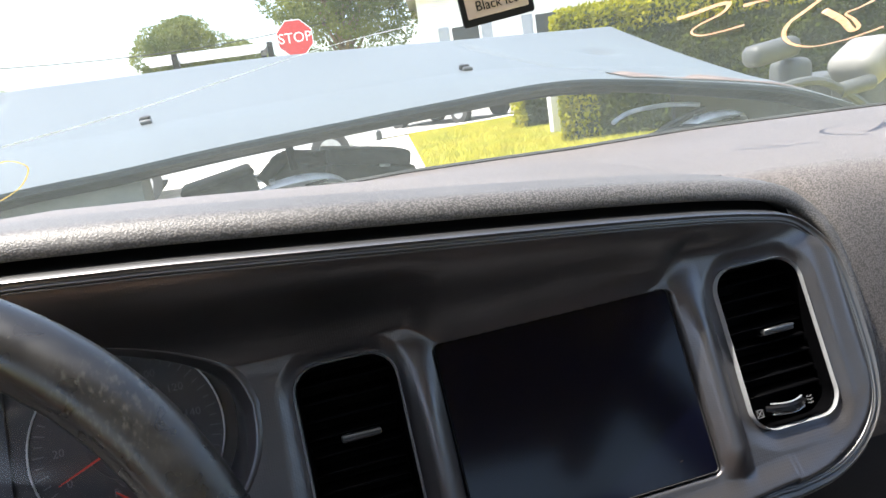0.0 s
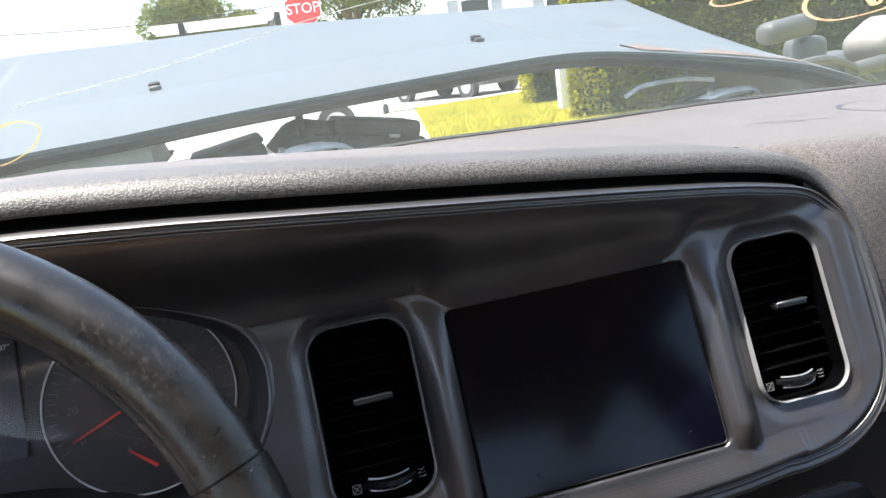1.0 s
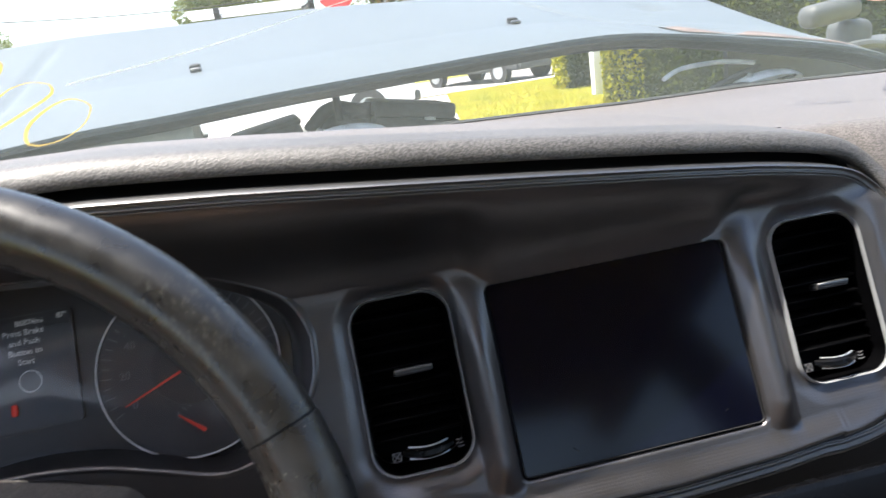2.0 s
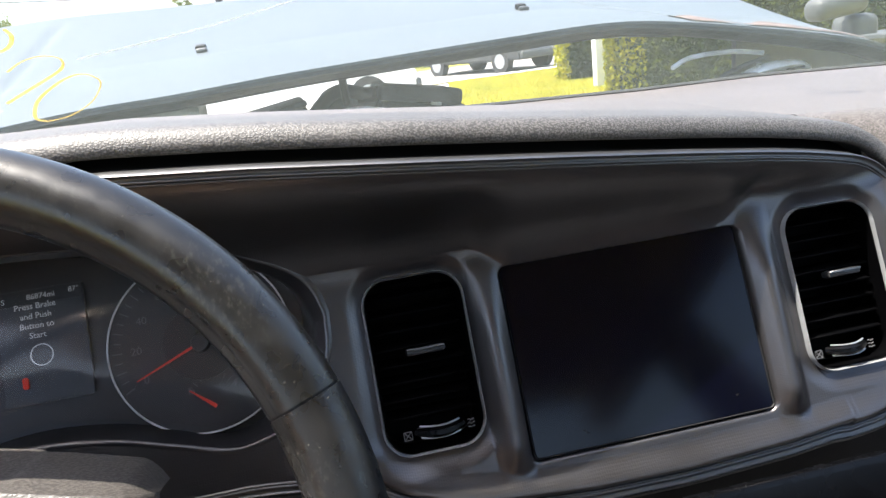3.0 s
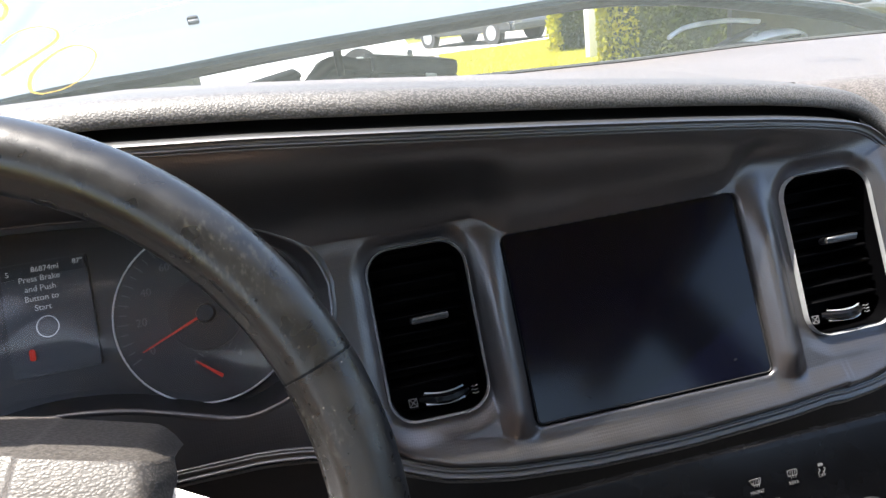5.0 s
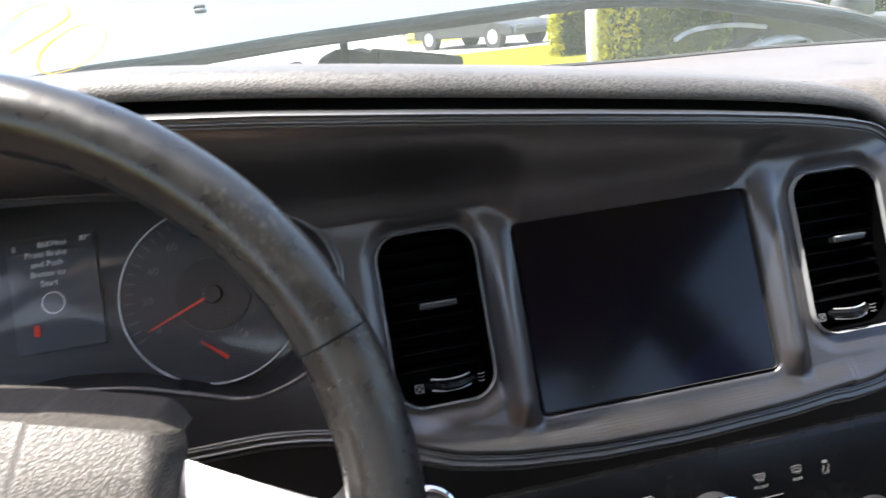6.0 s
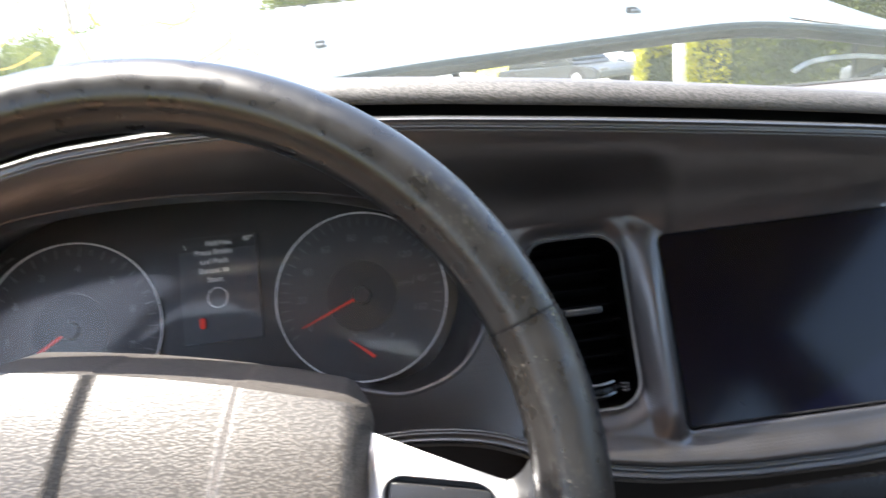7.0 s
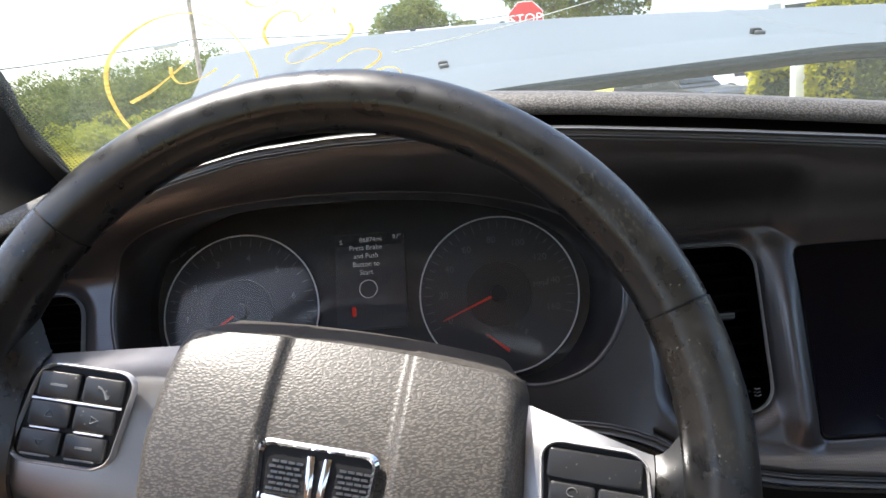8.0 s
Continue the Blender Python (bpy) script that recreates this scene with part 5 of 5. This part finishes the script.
eng = thing("engine_cover", "dusty black plastic engine cover", "engine cover")
part("cover_dome", boxed((0.13, 0.22, 0.11), pose(-0.112, 1.60, 1.010, 0, 6, 4), 0.04, 4), M_ENGINE, eng)
part("filler_cap", tube(bmesh.new(), [(-0.085, 1.50, 1.04), (-0.085, 1.50, 1.066)], 0.022, 16), M_BLACK, eng)
part("intake_hose", tube(bmesh.new(), spline([(-0.19, 1.49, 1.03), (-0.14, 1.49, 1.066), (-0.08, 1.49, 1.05)], 6), 0.013, 10), M_RUBBER, eng)
part("hose_stub", tube(bmesh.new(), [(-0.132, 1.40, 1.05), (-0.134, 1.38, 1.105)], 0.007, 10), M_BLACK, eng)
air = thing("air_filter_box", "black plastic air filter box with dusty lid", "engine part")
am = pose(0.008, 1.52, 1.020, 0, 10, 2)
part("filter_body", boxed((0.165, 0.16, 0.06), am @ Matrix.Translation((0, 0, -0.02)), 0.012), M_ENGINE, air)
part("filter_lid", boxed((0.155, 0.15, 0.03), am @ Matrix.Translation((-0.006, 0, 0.022)), 0.008), M_ENGINE, air)
part("lid_clip", boxed((0.02, 0.008, 0.006), am @ pose(0.02, -0.078, 0.008), 0.002), M_ALU, air)


def hinge(x, y, z, w, yaw, name, label):
    h = thing(name, label, "engine part")
    pts = spline([(-w / 2, 0.0, -0.012), (-w / 4, -0.005, 0.004), (0.05 * w, -0.006, 0.010), (w / 3, 0.0, 0.005), (w / 2, 0.01, -0.010)], 6)
    m = pose(x, y, z, 0, 0, yaw)
    part("bracket", tube(bmesh.new(), [m @ p for p in pts], lambda t: 0.008 + 0.012 * math.sin(math.pi * t), 10, False, 0.45), M_ALU, h)
    part("bracket_slot", boxed((w * 0.22, 0.012, 0.004), m @ pose(w * 0.2, -0.016, 0.006, 30), 0.0015), M_BLACK, h)
    for k in (-0.2, 0.05):
        part("bolt", tube(bmesh.new(), [m @ Vector((w * k, -0.010, 0.008)), m @ Vector((w * k, -0.014, 0.018))], 0.005, 6), M_STEEL, h)
    part("bracket_foot", boxed((w * 0.7, 0.03, 0.03), m @ Matrix.Translation((0, 0.01, -0.03)), 0.004), M_BLACK, h)


hinge(-0.141, 1.25, 1.034, 0.16, 3, "wiper_pivot", "bright cast aluminium wiper pivot at the cowl")
hinge(0.575, 1.25, 1.016, 0.165, 3, "hood_hinge", "bright cast aluminium hood hinge bracket")
wip = thing("windshield_wiper", "thin black wiper arms lying over the cowl", "wiper")
part("arm", tube(bmesh.new(), spline([(0.39, 1.24, 1.046), (0.43, 1.25, 1.058), (0.50, 1.25, 1.059), (0.56, 1.25, 1.050)], 6), 0.004, 7), M_ALU, wip)
part("arm", tube(bmesh.new(), spline([(0.455, 1.24, 1.008), (0.50, 1.24, 1.028), (0.57, 1.25, 1.042)], 6), 0.005, 7), M_RUBBER, wip)
part("blade", tube(bmesh.new(), spline([(0.40, 1.23, 1.005), (0.50, 1.23, 1.018), (0.62, 1.23, 1.008)], 6), 0.006, 6), M_RUBBER, wip)

# ---- outside ----
ground = thing("ground", "flat sunlit ground with lawn and pale gravel", "ground", kind="structure")


def flat(pts, z):
    b = bmesh.new()
    b.faces.new([b.verts.new((x, y, z)) for x, y in pts])
    return b


part("field", flat([(-1500, -1500), (1500, -1500), (1500, 1500), (-1500, 1500)], 0.0), M_GRASS, ground)
part("driveway", flat([(-6.0, -6), (1.2, -6), (1.6, 8.0), (3.4, 18.3), (-14, 15.5), (-9, 5)], 0.02), M_GRAVEL, ground, "pale gravel yard")
part("street", flat([(-300, 15.0), (300, 22.0), (300, 31.0), (-300, 24.0)], 0.03), M_ASPHALT, ground, "asphalt street")
part("kerb_pad", flat([(3.4, 18.2), (14, 18.6), (14, 19.2), (3.4, 18.8)], 0.06), M_GRAVEL, ground, "pale concrete edge")


def blades(n, x0, x1, y0, y1, h, seed, test=None):
    rnd = random.Random(seed)
    vs, fs = [], []
    while n > 0:
        x, y = rnd.uniform(x0, x1), rnd.uniform(y0, y1)
        n -= 1
        if test and not test(x, y):
            continue
        a = rnd.uniform(0, math.pi)
        w, hh = 0.011 * rnd.uniform(0.5, 1.3), h * rnd.uniform(0.4, 1.2)
        dx, dy = math.cos(a) * w, math.sin(a) * w
        lx, ly = rnd.uniform(-0.5, 0.5) * hh, rnd.uniform(-0.5, 0.5) * hh
        k = len(vs)
        vs += [(x - dx, y - dy, 0), (x + dx, y + dy, 0), (x + lx, y + ly, hh)]
        fs.append((k, k + 1, k + 2))
    return vs, fs


def stuff(name, vs, fs, material, label, category):
    me = bpy.data.meshes.new(name)
    me.from_pydata(vs, [], fs)
    me.materials.append(material)
    return tagged(new(name, me), label, category, kind="stuff")


vs, fs = blades(300000, 1.2, 10.5, 5, 18.2, 0.085, 3, lambda x, y: curve_at((2, 8, 18.3), (1.45, 1.62, 3.42), y) < x < 0.55 * y + 1.0)
stuff("lawn_grass", vs, fs, M_BLADE, "sunlit yellow-green mown lawn grass", "grass")
vs, fs = blades(90000, -30, -9, 9, 34, 0.30, 4)
stuff("field_grass", vs, fs, M_BLADE, "tall sunlit yellow-green field grass", "grass")


def clump_mesh(seed, n, spread, leaf, squash=1.0, vs=None, fs=None, c=(0, 0, 0)):
    """Leaf blades scattered through rounded clumps."""
    rnd = random.Random(seed)
    vs = [] if vs is None else vs
    fs = [] if fs is None else fs
    for _ in range(n):
        d = Vector((rnd.gauss(0, 1), rnd.gauss(0, 1), rnd.gauss(0, 1))).normalized()
        r = spread * rnd.uniform(0.55, 1.0) ** 0.6
        p = Vector(c) + Vector((d.x * r, d.y * r, d.z * r * squash))
        a, b = Vector((rnd.gauss(0, 1), rnd.gauss(0, 1), rnd.gauss(0, 1))).normalized(), Vector((rnd.gauss(0, 1), rnd.gauss(0, 1), rnd.gauss(0, 1))).normalized()
        b = (a.cross(b)).normalized() * leaf * 0.5
        a = a * leaf * rnd.uniform(0.7, 1.3)
        k = len(vs)
        vs += [p - a, p + b, p + a, p - b]
        fs.append((k, k + 1, k + 2, k + 3))
    return vs, fs


def tree(x, y, h, w, seed, label="leafy green deciduous tree", leaves=26000, leaf=0.10, trunk=0.35):
    t = thing("tree", label, "tree", "trees", at=(x, y, 0))
    rnd = random.Random(seed)
    b = bmesh.new()
    tube(b, [(0, 0, 0), (0.05 * w, 0, h * 0.3), (0, 0.04 * w, h * 0.62), (0, 0, h * 0.85)], lambda q: h * 0.028 * (1 - 0.75 * q), 10)
    part("trunk", b, M_BARK, t)
    vs, fs = [], []
    k = 22
    for i in range(k):
        a = i * 2.4 + rnd.uniform(-0.3, 0.3)
        q = (i + 0.5) / k
        zz = h * (trunk + (1 - trunk) * (0.12 + 0.80 * q))
        rr = w * 0.5 * math.sqrt(max(0.05, 1 - (2 * q - 0.85) ** 2)) * rnd.uniform(0.45, 0.85)
        c = Vector((math.cos(a) * rr, math.sin(a) * rr, zz))
        clump_mesh(seed * 100 + i, leaves // k, w * rnd.uniform(0.16, 0.26), leaf, 0.8, vs, fs, c)
        lb = bmesh.new()
        tube(lb, [(0, 0, h * (0.25 + 0.4 * q)), c * 0.6 + Vector((0, 0, c.z * 0.35)), c], lambda s_: h * 0.010 * (1 - 0.7 * s_), 6)
        part("limb", lb, M_BARK, t)
    me = bpy.data.meshes.new("crown")
    me.from_pydata([tuple(v) for v in vs], [], fs)
    me.materials.append(M_LEAF)
    ob = new("crown", me)
    ob.parent = t
    return t


def polar(az, d, z=0.0):
    a = radians(az)
    return (-0.16 + d * math.sin(a), 0.19 + d * math.cos(a), z)


x, y, _ = polar(7.3, 34)
tree(x, y, 9.5, 7.6, 1)
x, y, _ = polar(-4.8, 48)
tree(x, y, 7.4, 5.8, 2)
x, y, _ = polar(-1.0, 60)
tree(x, y, 6.6, 6.0, 5)
x, y, _ = polar(-16.8, 80)
tree(x, y, 6.0, 8.0, 3)
x, y, _ = polar(-12.6, 90)
tree(x, y, 6.4, 4.0, 4)
x, y, _ = polar(-14.6, 78)
tree(x, y, 5.6, 8.0, 8)
# wood edge beyond the field
vs, fs = [], []
rnd = random.Random(11)
for i in range(330):
    az = rnd.uniform(-48, -19.5)
    d = rnd.uniform(36, 55)
    hh = (d * 0.075 + 1.0) * rnd.uniform(0.55, 1.0) * (1.0 + 0.022 * (az + 28)) + 0.3 * math.sin(az * 2.1)
    x, y, _ = polar(az, d)
    for z in np.arange(0.5, hh, 0.9):
        clump_mesh(i * 10 + int(z * 7), 170, rnd.uniform(0.5, 1.2), 0.10, 0.8, vs, fs, (x + rnd.uniform(-0.6, 0.6), y + rnd.uniform(-0.6, 0.6), z))
stuff("wood_edge", [tuple(v) for v in vs], fs, M_LEAF, "dense sunlit green bushes and trees beyond the field", "trees")
vs, fs = [], []
for i in range(110):
    x, y, _ = polar(rnd.uniform(-46, -24), rnd.uniform(31, 36))
    clump_mesh(4000 + i, 160, rnd.uniform(0.3, 0.8), 0.09, 0.9, vs, fs, (x, y, rnd.uniform(0.1, 1.2)))
stuff("field_bushes", [tuple(v) for v in vs], fs, M_BUSH, "low yellow-green bushes at the field edge", "bushes")


def hedge(name, p0, p1, h, w, seed, n, label, leaf=0.06):
    t = thing(name, label, "hedge")
    rnd = random.Random(seed)
    a, b = Vector((*p0, 0)), Vector((*p1, 0))
    d = (b - a)
    s = Vector((-d.y, d.x, 0)).normalized()
    core = bmesh.new()
    sheet(lambda u, v: a + d * u + s * (w * 0.40 * math.cos(math.pi * v)) + Vector((0, 0, (h * 0.93) * min(1, 3 * math.sin(math.pi * v)) * (1 + 0.03 * math.sin(u * 37)))), 40, 12, 0, None, core)
    part("branches", core, M_HEDGE, t)
    # sun and shade by leaf colour: yellow on top and near end, dark on sides
    sunlit_set = ([], [])
    shaded_set = ([], [])
    for _ in range(n):
        vs, fs = shaded_set
        u, q = rnd.random(), rnd.random()
        side = -1 if rnd.random() < 0.65 else 1
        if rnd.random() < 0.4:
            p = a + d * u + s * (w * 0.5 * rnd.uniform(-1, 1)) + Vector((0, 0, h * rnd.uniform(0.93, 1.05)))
            vs, fs = sunlit_set
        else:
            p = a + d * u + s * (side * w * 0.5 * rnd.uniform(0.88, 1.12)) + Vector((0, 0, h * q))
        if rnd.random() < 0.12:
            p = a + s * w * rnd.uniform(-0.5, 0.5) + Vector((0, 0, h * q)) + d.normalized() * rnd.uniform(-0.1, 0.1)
            vs, fs = sunlit_set
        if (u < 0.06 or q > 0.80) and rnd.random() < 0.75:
            vs, fs = sunlit_set
        e1 = Vector((rnd.gauss(0, 1), rnd.gauss(0, 1), rnd.gauss(0, 1))).normalized()
        e2 = e1.cross(Vector((rnd.gauss(0, 1), rnd.gauss(0, 1), 1))).normalized()
        k = len(vs)
        L = leaf * rnd.uniform(0.6, 1.4)
        vs += [p - e1 * L, p + e2 * L * 0.5, p + e1 * L, p - e2 * L * 0.5]
        fs.append((k, k + 1, k + 2, k + 3))
    for nm, (vs, fs), m in (("leaves", shaded_set, M_HEDGE), ("sunlit_leaves", sunlit_set, M_HEDGE_LIT)):
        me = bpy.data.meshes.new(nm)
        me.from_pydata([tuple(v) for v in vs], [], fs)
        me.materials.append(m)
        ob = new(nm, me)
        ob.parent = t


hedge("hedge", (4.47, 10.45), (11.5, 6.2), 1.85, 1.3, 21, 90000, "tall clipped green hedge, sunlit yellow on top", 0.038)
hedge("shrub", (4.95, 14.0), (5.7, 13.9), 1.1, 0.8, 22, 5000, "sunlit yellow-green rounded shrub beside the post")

# stop sign
stop = thing("stop_sign", "red octagonal stop sign on a steel post", "road sign", at=polar(3.7, 16.0))
sg = pose(0, 0, 2.60, 90, 0, 0)
oct_o = [(0.38 / math.cos(radians(22.5)) * math.cos(radians(22.5 + 45 * k)), 0.38 / math.cos(radians(22.5)) * math.sin(radians(22.5 + 45 * k))) for k in range(8)]
part("sign_border", slab(bmesh.new(), oct_o, sg, 0.004), M_SIGNWH, stop)
part("sign_plate", slab(bmesh.new(), [(x * 0.95, y * 0.95) for x, y in oct_o], sg @ Matrix.Translation((0, 0, 0.004)), 0.002), M_SIGNRED, stop, "red sign face")
words("sign_text", "STOP", 0.30, sg @ Matrix.Translation((0, 0, 0.009)), M_SIGNWH, stop)
part("post", boxed((0.05, 0.04, 3.0), pose(0, 0.03, 1.50)), M_STEEL, stop)

# utility pole and lines
pole = thing("utility_pole", "weathered wooden utility pole with a cross arm", "utility pole", at=polar(-21.5, 30))
part("pole_shaft", tube(bmesh.new(), [(0, 0, 0), (0, 0, 9.5)], lambda q: 0.11 - 0.03 * q, 12), M_POLE, pole)
part("cross_arm", boxed((2.0, 0.1, 0.12), pose(0, 0.1, 8.9)), M_POLE, pole)
part("transformer", tube(bmesh.new(), [(0.3, 0, 7.2), (0.3, 0, 8.0)], 0.22, 14), M_STEEL, pole)
cable = thing("power_line", "thin dark overhead power lines", "cable")
for az0, az1, d0, d1, z0, z1, r in ((-60, -21.5, 26, 30, 2.9, 4.2, 0.02), (-21.5, 10, 30, 34, 4.2, 4.9, 0.02), (10, 50, 34, 40, 4.9, 6.5, 0.02)):
    a, b = Vector(polar(az0, d0, z0)), Vector(polar(az1, d1, z1))
    part("line", tube(bmesh.new(), [a.lerp(b, q / 12) - Vector((0, 0, 0.5 * math.sin(math.pi * q / 12))) for q in range(13)], r, 5), M_RUBBER, cable)
part("splice_box", boxed((0.9, 0.12, 0.16), pose(*polar(-23.6, 29, 3.9), 0, -8, 25), 0.03), M_STEEL, cable)


def vehicle(name, label, at, yaw, L, W, H, kind, body, group=""):
    """A parked vehicle: body, cabin glass, wheels, lights and bumpers; kind van or car."""
    t = thing(name, label, "vehicle", group, at=at)
    t.rotation_euler = (0, 0, radians(yaw))
    z0 = 0.34
    sh = H * (0.55 if kind == "car" else 0.5)
    prof = ((-L / 2, z0), (-L / 2, sh * 0.9), (-L / 2 + 0.1, sh), (L / 2 - 0.9, sh), (L / 2 - 0.15, sh * 0.88), (L / 2, sh * 0.7), (L / 2, z0))
    cab = ((-L / 2 + 0.05, sh), (-L / 2 + 0.15, H - 0.06), (-L / 2 + 0.3, H), (L * 0.12, H), (L * 0.20, H - 0.08), (L * 0.34, sh)) if kind == "van" else \
          ((-L / 2 + 0.3, sh), (-L * 0.26, H - 0.03), (-L * 0.2, H), (L * 0.05, H), (L * 0.10, H - 0.04), (L * 0.27, sh))
    for nm, pr, w in (("body", prof, W), ("cabin", cab, W * 0.86)):
        b = bmesh.new()
        rows = [[b.verts.new((x, s * w / 2, z)) for x, z in pr] for s in (-1, 1)]
        n = len(pr)
        for k in range(n):
            b.faces.new((rows[0][k], rows[0][(k + 1) % n], rows[1][(k + 1) % n], rows[1][k]))
        b.faces.new(rows[0])
        b.faces.new(rows[1][::-1])
        bmesh.ops.bevel(b, geom=b.edges[:], offset=0.05, segments=2, affect="EDGES")
        part(nm, b, body, t)
    for s in (-1, 1):
        for k in range(3 if kind == "van" else 2):
            x = L * (0.16 - 0.24 * k) if kind == "van" else L * (0.06 - 0.24 * k)
            part("window", boxed((L * 0.19, 0.02, (H - sh) * 0.62), pose(x, s * (W * 0.43 + 0.004), sh + (H - sh) * 0.5), 0.006), M_PANE, t)
        for x in (-L * 0.32, L * 0.32):
            wv = bmesh.new()
            tube(wv, [(x, s * (W / 2 - 0.2), z0), (x, s * (W / 2 + 0.01), z0)], 0.34, 20)
            wh_ = part("wheel", wv, M_TYRE, t)
            part("hub_cap", tube(bmesh.new(), [(x, s * (W / 2 + 0.005), z0), (x, s * (W / 2 + 0.02), z0)], 0.2, 14), M_STEEL, wh_)
        part("headlight", boxed((0.06, 0.3, 0.14), pose(L / 2 - 0.03, s * W * 0.34, sh * 0.75), 0.02), M_CREAM, t)
    part("windscreen", boxed((0.02, W * 0.72, (H - sh) * 0.75), pose((L * 0.29 if kind == "van" else L * 0.2), 0, sh + (H - sh) * 0.48, 0, -30 if kind == "van" else -48), 0.006), M_PANE, t)
    part("bumper", boxed((0.12, W * 0.96, 0.18), pose(L / 2 + 0.02, 0, 0.45), 0.04), M_GREYPL, t)
    return t


van = vehicle("work_van", "white work van with a black ladder rack on its roof", polar(-2.6, 13.2), 4, 4.9, 1.9, 2.02, "van", M_WHITE)
for k, x in enumerate((-0.62, 0.92)):
    r = part("rack_post", boxed((0.09, 1.5, 0.05), pose(x, 0, 2.20), 0.01), M_BLACK, van, "black roof rack bar")
    for s in (-1, 1):
        part("rack_foot", boxed((0.10, 0.05, 0.30), pose(x, s * 0.7, 2.14), 0.01), M_BLACK, r)
for s in (-1, 1):
    part("rack_rail", tube(bmesh.new(), [(-1.1, s * 0.7, 2.26), (1.1, s * 0.7, 2.26)], 0.025, 8), M_STEEL, van)
part("ladder", boxed((2.0, 0.36, 0.04), pose(-0.1, -0.1, 2.25)), M_ALU, van, "aluminium ladder on the rack")
vehicle("parked_car", "dark grey parked car by the street edge", polar(14.6, 21.8), -62, 4.4, 1.8, 1.35, "car", M_DARKCAR)
vehicle("parked_car", "white parked car with dark windows by the street", polar(20.5, 29), 8, 4.4, 1.8, 1.4, "car", M_WHITE)

# house with white siding
house = thing("house", "white sided house with grey shutters and shingle roof", "house", at=polar(23, 30))
house.rotation_euler = (0, 0, radians(-14))
part("wall", boxed((13, 8, 4.6), pose(1.5, 4, 2.3)), M_WALL, house, smooth=False)
b = bmesh.new()
slab(b, [(-6.9, 0), (6.9, 0), (0, 2.4)], basis((1.5, -0.4, 4.6), (1, 0, 0), (0, 0, 1)), -8.8)
part("roof", b, M_ROOF, house, smooth=False)
for k in range(24):
    part("siding_board", boxed((13.04, 0.03, 0.17), pose(1.5, -0.012, 0.25 + 0.185 * k, 6)), M_WALL, house, smooth=False)
for x in (-3.2, 0.2, 3.6):
    w_ = part("window", boxed((1.1, 0.08, 1.4), pose(x, -0.03, 2.6)), M_PANE, house)
    part("window_frame", frame_ring(bmesh.new(), rrect(1.3, 1.6, 0.02, 2), rrect(1.08, 1.38, 0.02, 2), pose(x, -0.05, 2.6, 90), 0.05), M_WALL, w_)
    for s in (-1, 1):
        part("shutter", boxed((0.42, 0.05, 1.5), pose(x + s * 0.88, -0.05, 2.6)), M_SHUTTER, w_)
part("porch_post", boxed((0.22, 0.22, 2.6), pose(-4.5, -2.0, 1.3), 0.01), M_WALL, house)
wp = thing("fence_post", "white wooden fence post beside the hedge", "fence post", at=polar(23.0, 12.5))
part("post_shaft", boxed((0.16, 0.16, 1.35), pose(0, 0, 0.675), 0.01), M_WALL, wp)
part("post_cap", boxed((0.20, 0.20, 0.05), pose(0, 0, 1.37), 0.015), M_WALL, wp)

# scrap beside the hedge
scrap = thing("scrap_machine", "weathered grey and cream plastic machine parts in front of the hedge", "scrap", at=(1.75, 2.6, 0))
part("grey_arm", boxed((0.24, 0.10, 0.085), pose(0.05, 0.0, 1.078, 0, -5, 6), 0.035, 4), M_GREYPL, scrap)
part("dark_base", boxed((0.75, 0.30, 0.94), pose(0.30, 0.30, 0.47), 0.03, 3), M_GREYPL, scrap)
part("grey_column", boxed((0.13, 0.14, 1.02), pose(0.16, 0.06, 0.53, 0, 3, 0), 0.04, 4), M_GREYPL, scrap)
part("cream_hood", boxed((0.22, 0.22, 0.16), pose(0.515, 0.03, 0.975, 0, -28, 8), 0.06, 5), M_CREAM, scrap, "cream rounded plastic cover")
part("grey_pedestal", boxed((0.17, 0.18, 0.92), pose(0.54, 0.08, 0.46), 0.04, 3), M_GREYPL, scrap)
part("handle_bar", tube(bmesh.new(), [(0.30, -0.06, 0.885), (0.46, -0.06, 0.90)], 0.032, 12), M_GREYPL, scrap)
part("frame_tube", tube(bmesh.new(), spline([(-0.02, -0.05, 0.93), (0.20, -0.08, 0.94), (0.45, -0.05, 0.80)], 6), 0.018, 8), M_GREYPL, scrap)
